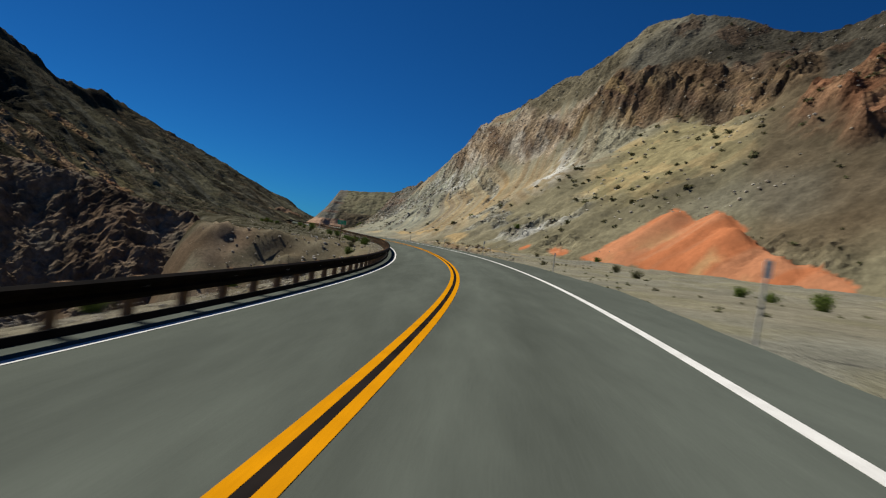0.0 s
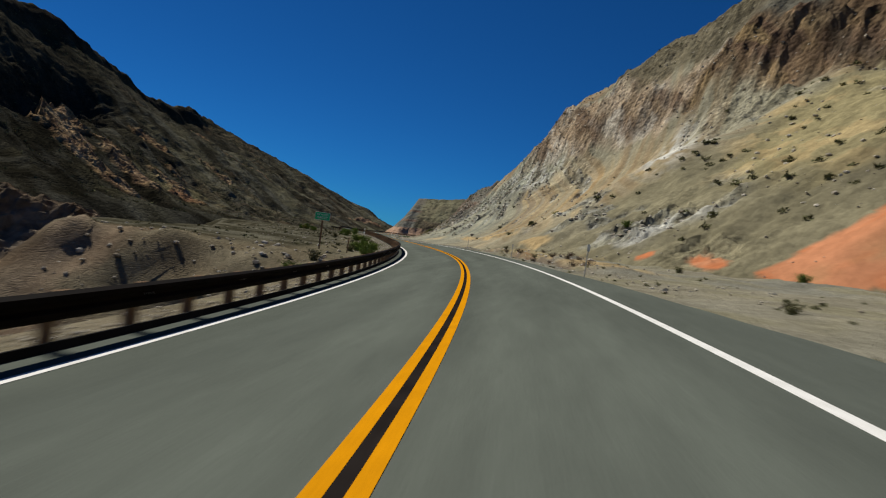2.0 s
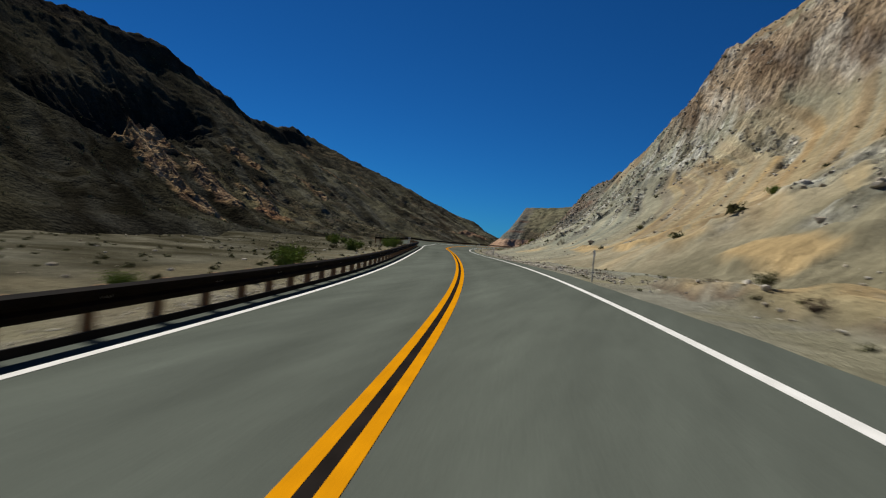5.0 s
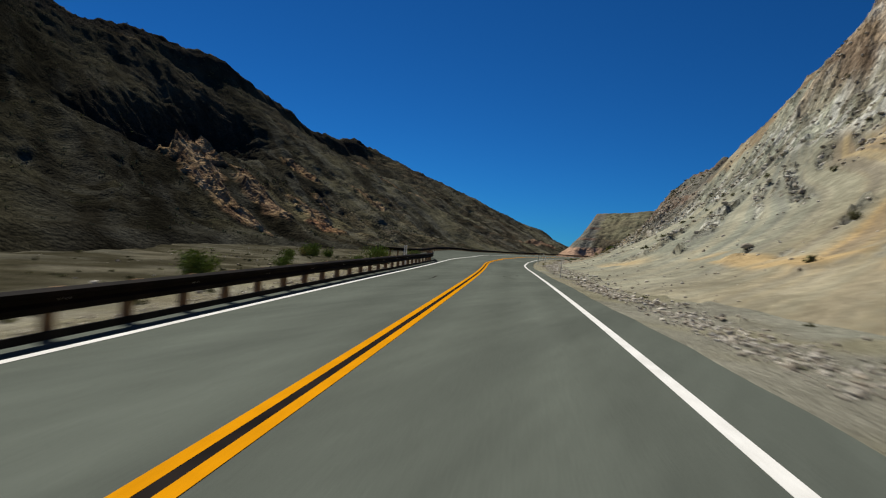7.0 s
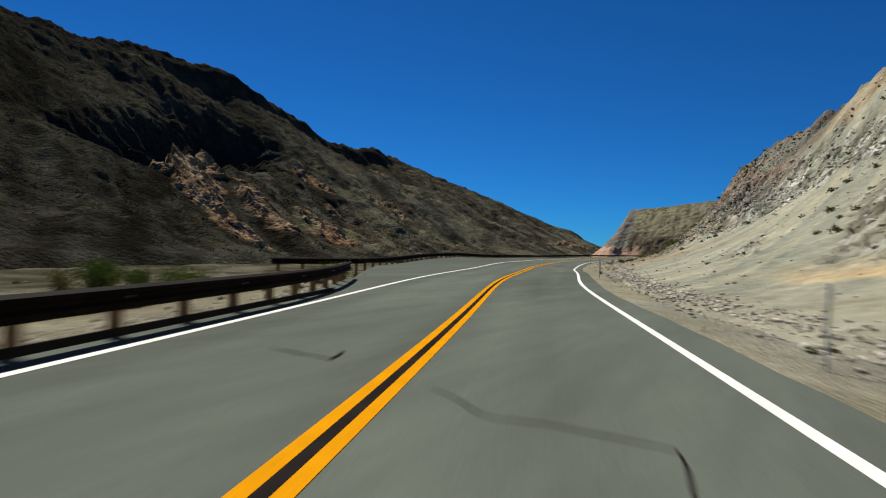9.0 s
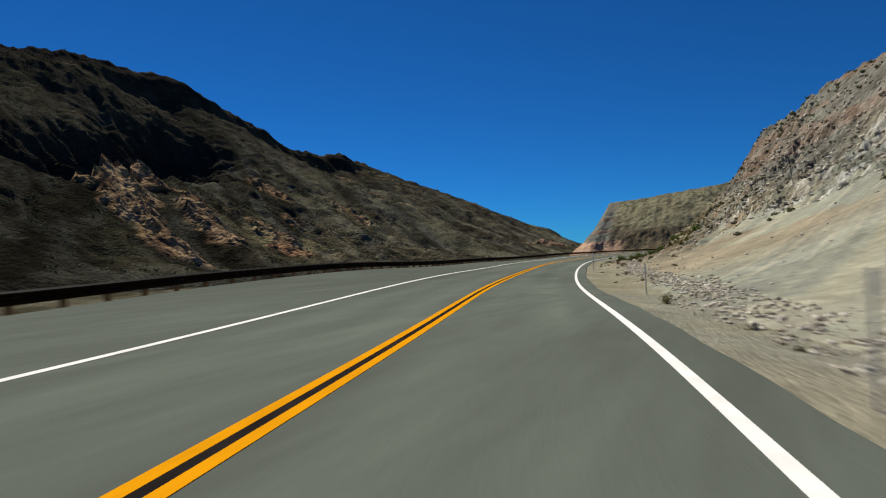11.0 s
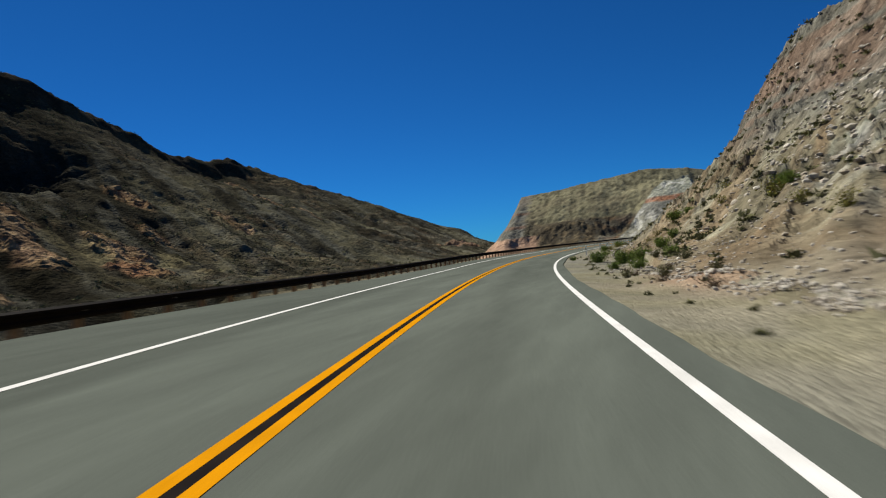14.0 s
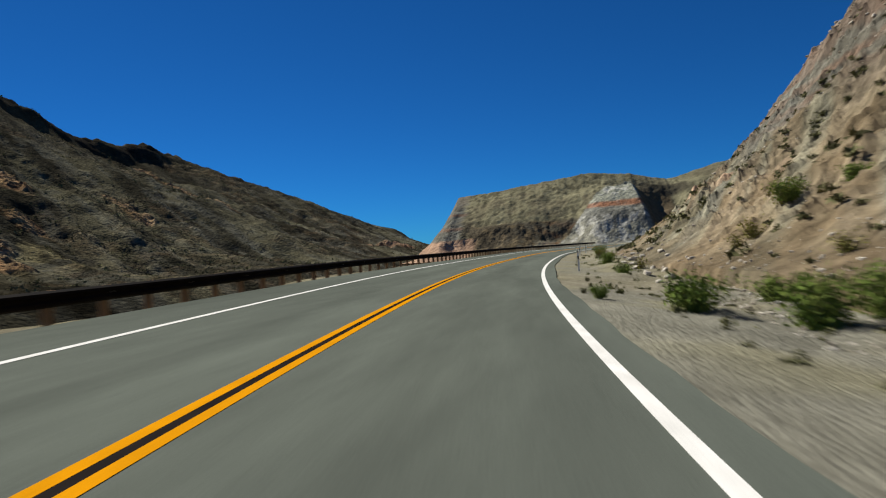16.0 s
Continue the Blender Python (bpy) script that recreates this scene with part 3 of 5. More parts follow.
def build_hillside():
    ys = np.concatenate([np.arange(-90, 20, 2.0), np.arange(20, 420, 0.6), np.arange(420, 490, 2.0)])
    q = np.concatenate([np.linspace(-0.05, 0.0, 5)[:-1], np.linspace(0, 0.35, 80)[:-1], np.linspace(0.35, 1.10, 150), np.linspace(1.14, 3.5, 14)])
    gy, gq = np.meshgrid(ys, q, indexing="ij")
    toe, top = apron_toe(gy), crest_off(gy)
    off = toe + gq * (top - toe)
    gx = road_x(gy) + off / np.cos(heading(gy))
    gz, up, rocky = hill_height(off, gy, gx)
    brown, pale, rubble, rust, grey = rock_bands(off, gy, gx, up)
    fall = fall_line(off, gy)
    n1, n2, n3 = fbm(gx / 16, gy / 16, 4, 81), fbm(gx / 4.0, gy / 4.0, 4, 83), fbm(gx / 1.6, gy / 1.6, 3, 85)
    thin, wide = fbm(fall / 2.0, off / 40.0, 4, 86), fbm(fall / 8.0, off / 60.0, 3, 87)
    speck = fbm(gx / 1.1, gz / 0.9 + gy / 1.1, 3, 88)
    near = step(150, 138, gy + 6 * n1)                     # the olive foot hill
    far = step(286, 304, gy + 6 * n1)                      # the ledgy end of the hill
    base = np.broadcast_to(RGB["olive"], gx.shape + (3,)).copy()
    # scree: grey-green sheets, tan streaks, buff below the cliffs
    base = paint(base, "scree", 0.7 * (1 - near))
    base = paint(base, "greygreen", 0.85 * step(166, 176, fall + 5 * wide) * (1 - far))
    base = paint(base, "buff", (0.45 + 0.5 * step(-0.25, 0.25, wide)) * box_mask(fall + 4 * wide, 112, 167, 4) * (1 - near) * step(0.72, 0.6, up))
    base = paint(base, "tan", 0.5 * step(0.05, 0.4, thin) * box_mask(fall, 100, 170, 8) * (1 - near))
    base = paint(base, "scree", 0.55 * step(0.1, 0.4, -thin) * (1 - near))
    base = paint(base, "slate", 0.5 * step(0.15, 0.5, thin) * step(150, 165, fall + 5 * n1) * (1 - near))
    base = paint(base, "pale", 0.4 * step(0.2, 0.5, fbm(fall / 1.4, off / 45.0, 3, 90)) * (1 - near))
    base = paint(base, "buff", 0.8 * np.exp(-((gy - 199) / 5.0) ** 2 - ((off - 12.5) / 2.4) ** 2) * step(-0.4, 0.1, n2))
    base = paint(base, "scree", 0.6 * step(0.15, 0.05, up + 0.05 * n1) * box_mask(gy, 128, 200, 8))
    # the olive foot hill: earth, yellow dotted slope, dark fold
    # earth tone lowers the near slope's brightness through its colour
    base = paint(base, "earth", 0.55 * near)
    base = paint(base, "yellow", 0.85 * between(gy, up + 0.04 * n1, [100, 108, 126, 150], [0.30, 0.16, 0.22, 0.50], [0.34, 0.36, 0.48, 0.66], 0.04) * box_mask(gy + 5 * n1, 103, 152, 5))
    base = paint(base, "buff", 0.45 * step(0.15, 0.4, n2 + 0.3 * n1) * between(gy, up, [104, 126, 150], [0.20, 0.2, 0.45], [0.36, 0.50, 0.64], 0.04) * box_mask(gy, 104, 152, 4))
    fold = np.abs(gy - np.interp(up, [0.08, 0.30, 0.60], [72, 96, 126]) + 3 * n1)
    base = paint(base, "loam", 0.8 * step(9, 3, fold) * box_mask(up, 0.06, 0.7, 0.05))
    base = paint(base, "grey", 0.35 * box_mask(gy + 4 * n1, 74, 96, 4) * box_mask(up + 0.03 * n1, 0.13, 0.22, 0.03))
    # beyond the fold the slope faces away: its shade is painted in
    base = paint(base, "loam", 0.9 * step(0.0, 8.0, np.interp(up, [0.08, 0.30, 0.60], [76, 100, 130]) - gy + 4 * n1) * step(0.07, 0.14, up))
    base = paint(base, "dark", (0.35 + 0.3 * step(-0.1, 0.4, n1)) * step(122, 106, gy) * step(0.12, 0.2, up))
    # crown above the crag: slate with brown
    crown = step(0.0, 0.03, up - np.interp(gy, [118, 130, 145, 160, 181], [0.57, 0.64, 0.73, 0.76, 0.745]) + 0.02 * n1) * step(184, 176, gy + 3 * n2) * step(110, 122, gy)
    base = paint(base, "slate", 0.9 * crown)
    base = paint(base, "earth", 0.35 * crown)
    base = paint(base, "dark", (0.40 + 0.50 * step(172, 158, gy)) * crown)
    base = paint(base, "brown", 0.6 * crown * step(0.1, 0.35, fbm(gx / 7, gy / 7, 4, 89)))
    # earth cap above the pale cliff
    cap = step(0.0, 0.03, up - np.interp(gy, [176, 190, 205, 230, 262, 300], [0.755, 0.78, 0.82, 0.885, 0.84, 0.75]) + 0.012 * n2) * box_mask(gy, 178, 300, 5)
    base = paint(base, "earth", 0.9 * cap * step(236, 222, gy))
    base = paint(base, "dark", 0.45 * cap * step(236, 222, gy) * step(-0.2, 0.3, n2))
    base = paint(base, "tan", 0.75 * cap * step(222, 236, gy) * step(300, 284, gy + 6 * n1))
    base = paint(base, "earth", 0.6 * cap * step(280, 296, gy + 6 * n1))
    base = paint(base, "pale", 0.3 * cap * step(0.1, 0.5, n2) * step(222, 236, gy))
    # outcrops
    base = paint(base, "grey", 0.8 * grey)
    base = paint(base, "white", 0.35 * grey * step(0.2, 0.5, n3))
    base = paint(base, "earth", 0.6 * grey * step(0.15, 0.5, -n3))
    base = paint(base, "pink", 0.85 * pale)
    base = paint(base, "tan", 0.4 * pale)
    base = paint(base, "white", 0.42 * pale * step(0.05, 0.3, fbm(gx / 2.4, gz / 5.0, 4, 91)))
    base = paint(base, "tan", 0.5 * pale * step(0.15, 0.4, fbm(gx / 3.0 + 3, gz / 6.0, 4, 93)))
    base = paint(base, "brown", 0.7 * pale * step(0.1, 0.35, fbm(gx / 2.6 + 7, gz / 5.0, 4, 94)))
    base = paint(base, "greygreen", 0.7 * rubble)
    base = paint(base, "white", 0.75 * rubble * step(0.05, 0.35, fbm(gx / 1.9, gy / 1.9, 4, 97)))
    base = paint(base, "loam", 0.45 * rubble * step(0.1, 0.4, fbm(gx / 2.2 + 5, gy / 2.2, 4, 98)))
    base = paint(base, "brown", 0.95 * brown)
    base = paint(base, "tan", (0.45 + 0.35 * step(155, 172, gy)) * brown * step(-0.1, 0.25, fbm(gx / 5, gz / 5, 4, 96)))
    base = paint(base, "buff", (0.12 + 0.38 * step(155, 172, gy)) * brown * step(0.1, 0.4, fbm(gx / 3 + 9, gz / 4, 4, 92)))
    base = paint(base, "dark", 0.5 * brown * step(0.1, 0.4, fbm(gx / 2.5, gz / 6, 4, 99)))
    base = paint(base, "rust", 0.55 * rust)
    base = paint(base, "brown", 0.6 * rust * step(0.0, 0.4, fbm(gx / 4, gz / 3, 3, 104)))
    base = paint(base, "tan", 0.4 * rust * step(0.0, 0.4, n2))
    # white scar running down from the cliff, and the pale patch low on the slope
    scar = np.exp(-((gy - np.interp(up, [0.26, 0.44, 0.62], [144, 158, 176]) + 2.0 * n2) / np.interp(up, [0.26, 0.44, 0.64], [3.0, 5.0, 2.8])) ** 2) * box_mask(up, 0.27, 0.66, 0.04)
    base = paint(base, "white", 0.95 * scar * step(-0.5, 0.1, n3))
    base = paint(base, "white", 0.7 * np.exp(-((gy - 116 + 2 * n2) / 3.2) ** 2) * box_mask(up, 0.03, 0.13, 0.02) * step(-0.2, 0.3, n3))
    # the end of the hill: pale ledges, grey tops, salmon streaks, dark foot
    base = paint(base, "pale", 0.22 * far * step(0.0, 0.4, fbm(gx / 6, gy / 6, 4, 101)))
    base = paint(base, "earth", 0.8 * far * step(-0.05, 0.3, fbm(gx / 3 + 4, gy / 3, 4, 100)))
    base = paint(base, "tan", 0.55 * far * step(-0.1, 0.3, fbm(fall / 5.0, off / 25.0, 4, 95)))
    base = paint(base, "loam", 0.45 * far * step(0.1, 0.45, n2))
    base = paint(base, "slate", 0.75 * far * step(0.46, 0.66, up + 0.12 * n1))
    base = paint(base, "scrub", 0.45 * far * step(0.5, 0.7, up) * step(0.0, 0.4, n2))
    base = paint(base, "loam", 0.55 * far * box_mask(up + 0.06 * n1, -0.02, 0.10, 0.04))
    base = paint(base, "salmon", 0.75 * far * np.exp(-((up - 0.36 - 0.14 * n1) / 0.05) ** 2) * step(-0.2, 0.2, n2) * step(352, 364, gy))
    base = paint(base, "rust", 0.22 * far * step(0.2, 0.5, fbm(gx / 7, gz / 2.2, 3, 102)) * step(0.5, 0.7, up))
    base = paint(base, "tan", 0.45 * box_mask(gy, 252, 306, 8) * box_mask(off, 9, 19 + 5 * n1, 1.5))
    base = paint(base, "buff", 0.8 * box_mask(off, 15.6, 18.0, 0.5) * box_mask(gy, 100, 190, 8) * step(0.1, 0.3, fbm(gy / 7.0, gy * 0 + 2.0, 2, 63)))
    rough = np.clip(np.maximum.reduce([brown, pale, rubble, rust, grey, 0.8 * rocky, 0.55 * crown, 0.6 * far]), 0, 1)
    relief = 0.36 + 0.64 * rough
    base = base * (1 + (0.10 + 0.22 * rough) * np.clip(n2, -1, 1) + (0.06 + 0.16 * rough) * np.clip(speck, -1, 1))[..., None]
    # smooth orange clay
    inside = clay_fans(off, gy)[1]
    clay = np.maximum(inside, 0.4 - 0.4 * np.minimum(np.hypot((gy - 108.3) / 1.0, (off - 20.7) / 1.1), np.hypot((gy - 101) / 3.2, (off - 23.4) / 1.3)))
    base = paint(base, "orange", step(0.02, 0.07, clay))
    base = paint(base, "apricot", 0.18 * step(0.05, 0.15, clay) * step(-0.1, 0.4, fbm(gy / 1.8, off / 14.0, 3, 103)))
    base = paint(base, "buff", 0.6 * step(0.05, 0.2, clay) * step(-0.1, 0.4, n2 + 0.5 * n1) * step(35.5, 33.5, off) * box_mask(gy, 70, 90, 3))
    relief = relief * (1 - 0.85 * step(0.02, 0.1, clay))
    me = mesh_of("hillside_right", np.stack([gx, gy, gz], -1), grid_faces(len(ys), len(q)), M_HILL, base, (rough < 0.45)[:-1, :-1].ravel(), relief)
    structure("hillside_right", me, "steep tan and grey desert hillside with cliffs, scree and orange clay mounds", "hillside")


build_hillside()


# ---- left-hand mountain ----
mountain_crest = Spline([0, 200, 400, 550, 700, 800, 880, 980, 1100, 1250, 1400, 1600, 1900, 2300], [177, 180, 231, 198, 208, 200, 187, 164.5, 164.7, 156.3, 124, 131, 107.5, 80])
# ribs of bare rock: x and y of the middle, half length down the slope, half width, height
RIBS = ((-324, 456, 56, 17, 12), (-354, 498, 24, 10, 11), (-300, 486, 40, 11, 9), (-276, 476, 22, 9, 7), (-262, 428, 26, 13, 6), (-378, 640, 38, 11, 10), (-316, 592, 14, 10, 7), (-281, 527, 24, 16, 7),
        (-257, 511, 13, 15, 6), (-385, 845, 80, 9, 7), (-330, 690, 30, 9, 5), (-262, 1065, 12, 34, 9), (-470, 900, 60, 8, 6))


def down_slope(x, y):
    """Metres along the mountain's line of fall, and across it."""
    return 0.85 * x - 0.52 * y, 0.52 * x + 0.85 * y


def mountain_height(x, y):
    shift = 0.46 * np.clip(y - 1236, 0, None)
    toe = -205.0 - shift
    t = (toe - x) / 395.0
    up = np.clip(t, -0.15, 1.0)
    high = mountain_crest(np.clip(y, 0, 2300))
    power = mix(1.35, 1.15, step(680, 800, y))
    scarp = 0.07 * box_mask(y, 640, 1150, 60)
    z = np.where(up > 0, high * ((1 - scarp) * np.clip(up, 0, 1) ** power + scarp * step(0.90, 0.96, up + 0.02 * fbm(x / 40, y / 40, 3, 99))), up * 200.0)
    z = z - 0.35 * np.clip(t - 1, 0, None) * 395
    rise = step(-0.05, 0.12, up)
    along, across = down_slope(x, y)
    z = z + (3.0 + fbm(x / 120, y / 120, 3, 101) * 9) * rise
    # gullies run slantwise down to the valley
    z = z - (1 - ridged(across / 58.0 + 0.25 * fbm(x / 80, y / 80, 2, 102), along / 420.0, 2, 103)) * 8 * rise * (1 - 0.5 * step(0.8, 1, up))
    z = z - (1 - ridged(across / 17.0 + 0.3 * fbm(x / 40, y / 40, 2, 104), along / 150.0, 2, 105)) * 4.0 * rise
    crag = step(0.15, 0.55, fbm(x / 55, y / 55, 3, 107) + 0.20 * step(0.5, 0.1, up)) * step(430, 520, y)
    z = z + (ridged(across / 20, along / 32, 4, 109, 0.6) - 0.4) * 4.0 * crag * rise
    z = z + fbm(x / 9, y / 9, 4, 113) * 1.3 * rise
    z = z + 24 * np.exp(-(((x + 345) / 100.0) ** 2 + ((y - 1330) / 110.0) ** 2))
    ribs = np.zeros_like(z)
    lift = np.zeros_like(z)
    jag = 0.35 * fbm(x / 12, y / 12, 4, 116)
    for cx, cy, length, width, tall in RIBS:
        ca, cc = down_slope(cx, cy)
        inside = 1 - np.sqrt(((along - ca) / length) ** 2 + ((across - cc) / width) ** 2) + jag
        mask = step(0.0, 0.3, inside)
        ribs, lift = np.maximum(ribs, mask), np.maximum(lift, mask * tall)
    fins = ridged(across / 12.0 + 0.25 * fbm(x / 14, y / 14, 3, 117), along / 70.0, 3, 118, 0.6)
    z = z + lift * (0.18 + 0.72 * (fins - 0.4)) + ribs * (ridged(x / 9, y / 9, 3, 122, 0.6) - 0.5) * 0.8
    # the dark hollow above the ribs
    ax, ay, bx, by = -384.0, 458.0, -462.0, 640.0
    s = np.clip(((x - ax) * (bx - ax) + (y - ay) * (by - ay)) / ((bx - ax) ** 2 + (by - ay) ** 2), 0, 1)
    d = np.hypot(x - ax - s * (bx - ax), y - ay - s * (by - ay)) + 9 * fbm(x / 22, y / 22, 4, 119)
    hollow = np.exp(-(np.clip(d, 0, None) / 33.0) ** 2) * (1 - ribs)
    z = z - 36 * hollow * (0.9 + 0.3 * fbm(x / 26, y / 26, 3, 120))
    return z, up, crag, ribs, hollow


def build_mountain():
    ys = np.concatenate([np.arange(-300, 120, 30.0), np.arange(120, 300, 6.0), np.arange(300, 380, 3.0), np.arange(380, 700, 1.7), np.arange(700, 900, 3.0), np.arange(900, 1300, 5.0), np.arange(1300, 2300, 12.0)])
    us = np.concatenate([np.linspace(70, 0, 16)[:-1], np.linspace(0, -400, 215), np.linspace(-408, -640, 22)])[::-1]
    gy, gu = np.meshgrid(ys, us, indexing="ij")
    gx = gu - 205.0 - 0.46 * np.clip(gy - 1236, 0, None)
    gz, up, crag, ribs, hollow = mountain_height(gx, gy)
    along, across = down_slope(gx, gy)
    n1, n2, n3 = fbm(gx / 60, gy / 60, 4, 121), fbm(gx / 16, gy / 16, 4, 123), fbm(gx / 6, gy / 6, 4, 125)
    streak, fine = fbm(across / 26.0, along / 150.0, 4, 127), fbm(across / 7.0, along / 50.0, 4, 129)
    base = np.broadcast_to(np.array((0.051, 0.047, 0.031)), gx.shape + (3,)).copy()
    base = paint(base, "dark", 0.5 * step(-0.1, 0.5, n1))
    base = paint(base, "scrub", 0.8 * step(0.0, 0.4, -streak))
    # darker tone over the upper slopes at the near end
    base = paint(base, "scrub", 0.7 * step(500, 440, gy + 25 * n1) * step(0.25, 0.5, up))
    base = paint(base, "olive", 0.30 * step(0.05, 0.4, streak) * step(0.75, 0.3, up))
    base = paint(base, "grey", 0.24 * step(0.2, 0.45, fine) * step(0.9, 0.5, up))
    base = paint(base, "slate", 0.18 * step(0.1, 0.5, fbm(gx / 28, gy / 28, 4, 130)) * step(470, 420, gy) * step(0.35, 0.1, up))
    base = paint(base, "tan", 0.20 * crag * step(0.05, 0.4, n3))
    base = paint(base, "scrub", 0.6 * crag * step(0.1, 0.5, -n2))
    # whole colour scaled down towards the near end
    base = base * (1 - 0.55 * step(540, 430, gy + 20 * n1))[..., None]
    base = paint(base, "grey", 0.10 * step(0.25, 0.5, fbm(across / 9.0, along / 22.0, 4, 132)) * step(0.5, 0.2, up))
    # and a little more below y 760
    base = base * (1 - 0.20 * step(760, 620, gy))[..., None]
    pale = np.clip(ribs, 0, 1)
    base = paint(base, "tan", 0.9 * pale)
    base = paint(base, "rust", 0.18 * pale)
    base = paint(base, "buff", 0.35 * pale * step(-0.4, 0.15, n3))
    base = paint(base, "apricot", 0.2 * pale * step(0.1, 0.4, fine))
    base = paint(base, "brown", 0.5 * pale * step(0.2, 0.5, -n3))
    base = paint(base, "rust", 0.45 * pale * np.exp(-(((gx + 252) / 24) ** 2 + ((gy - 508) / 24) ** 2)))
    base = paint(base, "yellow", 0.5 * np.exp(-(((gx + 275) / 34) ** 2 + ((gy - 530) / 40) ** 2)) * step(-0.2, 0.3, n2))
    base = paint(base, "salmon", 0.6 * pale * box_mask(gy, 1020, 1110, 10))
    # dark rock of the hollow, with its shade painted into the colour
    base = paint(base, "shaded_basalt", 0.95 * np.clip(hollow * 1.5, 0, 1))
    # shade on the steep scarp under the crest, painted as a dark band
    base = paint(base, "shaded_basalt", 0.85 * box_mask(up + 0.015 * n2, 0.935, 1.02, 0.015) * box_mask(gy, 420, 1100, 50) * step(-0.3, 0.1, n1 + 0.3))
    base = paint(base, "olive", 0.35 * step(0.985, 1.0, up) * step(-0.2, 0.4, n2))
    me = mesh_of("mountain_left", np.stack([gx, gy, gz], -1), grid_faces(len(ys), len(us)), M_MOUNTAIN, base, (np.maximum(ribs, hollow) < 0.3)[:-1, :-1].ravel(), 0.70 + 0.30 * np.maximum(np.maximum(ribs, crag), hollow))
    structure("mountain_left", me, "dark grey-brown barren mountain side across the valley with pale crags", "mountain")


build_mountain()


# ---- far butte ----
def build_butte():
    xs, vs = np.concatenate([np.linspace(-235, 60, 260), np.linspace(62, 240, 50)]), np.concatenate([np.linspace(0, 1, 130), np.linspace(1.05, 3, 12)])
    gx, gv = np.meshgrid(xs, vs, indexing="ij")
    crest = Spline([-165, -139, -110, -82, -54, -32, -17, 15, 40, 66, 97, 240], [54.5, 56.5, 59.5, 62.7, 66.6, 69, 67.5, 63.5, 58.5, 63.3, 71, 95])
    high = np.where(gx < -161, np.interp(gx, [-240, -196, -180, -161], [-10, 0, 25, 55]), crest(gx)) + 0.5 * fbm(gx / 5, gx * 0, 3, 132)
    gy = 832 + gv * 130.0 + 0.12 * np.abs(gx + 120)
    up = np.clip(gv, 0, 1)
    wob = up + 0.03 * fbm(gx / 22, gy / 22, 4, 131)
    # a dark cliff round the prow, sinking towards the pale spur
    foot = np.interp(gx, [-160, -110, -60, -20], [0.22, 0.24, 0.26, 0.20])
    lip = np.interp(gx, [-160, -110, -60, -20], [0.52, 0.50, 0.44, 0.34])
    cliff = box_mask(gx, -158, -40, 8)
    shape = mix(up, 0.30 * step(0.0, foot, up) * up / np.maximum(foot, 0.05) * 0.75 + 0.26 * step(foot, lip, wob) + 0.50 * np.clip((up - lip) / (1 - lip), 0, 1), 0.85 * cliff)
    shape = shape / np.maximum(shape[:, 129:130], 0.2)
    gz = -6 + (high + 6) * np.clip(shape, 0, 1.05) - 8 * np.clip(gv - 1, 0, None)
    # the spur: sunlit on one side, steep on the other
    ridge = 9 + 10 * (0.25 - up)
    spur = np.where(gx < ridge, np.clip(1 - (ridge - gx) / 62.0, 0, 1), np.clip(1 - (gx - ridge) / 11.0, 0, 1)) * step(0.05, 0.30, up) * (1 - step(0.62, 0.86, up))
    gz = gz + 13 * spur - 9 * box_mask(gx, 22, 48, 8) * box_mask(up, 0.2, 0.75, 0.12)
    inner = step(0, 0.2, up) * (1 - 0.8 * step(0.8, 1, up))
    gz = gz + fbm(gx / 30, gy / 30, 4, 133) * 2.6 * inner + (ridged(gx / 9.0 + 0.3 * fbm(gx / 14, gy / 14, 2, 134), gy / 45.0, 4, 137, 0.6) - 0.5) * (0.35 + 1.6 * cliff * box_mask(wob, 0.2, 0.46, 0.04) + 0.8 * step(30, 8, gz)) * inner + 0.5 * fbm(gx / 4, gy / 4, 3, 138) * inner
    n1, n2 = fbm(gx / 25, gy / 25, 4, 141), fbm(gx / 6, gy / 6, 4, 143)
    base = np.broadcast_to(np.array((0.190, 0.176, 0.108)), gx.shape + (3,)).copy()
    base = paint(base, "scrub", 0.5 * step(0.15, 0.45, fbm(gx / 3.2, gy / 4.5, 3, 144)))
    base = paint(base, "earth", 0.5 * step(0.0, 0.4, n1))
    low = step(lip + 0.03, lip - 0.03, wob)
    base = paint(base, "loam", 0.8 * low * step(-150, -135, gx))
    base = paint(base, "grey", 0.5 * low * step(-0.1, 0.4, n2) * step(-120, -90, gx))
    base = paint(base, "rust", 0.35 * low * step(0.0, 0.4, fbm(gx / 12, gy / 5, 3, 145)) * step(-90, -60, gx))
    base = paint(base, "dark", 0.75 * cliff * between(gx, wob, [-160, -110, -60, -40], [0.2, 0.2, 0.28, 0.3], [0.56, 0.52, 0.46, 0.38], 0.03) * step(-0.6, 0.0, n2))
    prow = step(-146, -154, gx + 3 * n2)
    base = paint(base, "slate", 0.9 * prow)
    base = paint(base, "dark", 0.4 * prow * step(0.0, 0.4, n2))
    base = paint(base, "tan", 0.25 * prow * step(40, 48, gz + 2 * n1))
    base = paint(base, "rust", 0.35 * prow * (box_mask(gz + n1, 20, 23, 0.8) + box_mask(gz + n1, 34, 36.5, 0.8)))
    base = paint(base, "salmon", 0.95 * step(11.5, 9.5, gz + 1.2 * n1 + 0.9 * n2) * step(-132, -140, gx))
    # bare rock of the spur, with its rust-red bed
    reach = np.clip(98.0 - 110.0 * up + 3 * n1, 0, 80)
    wedge = step(-1.5, 1.5, gx - ridge + reach) * step(5, 2, gx - ridge) * step(0.05, 2.0, reach)
    base = paint(base, "grey", 0.95 * wedge)
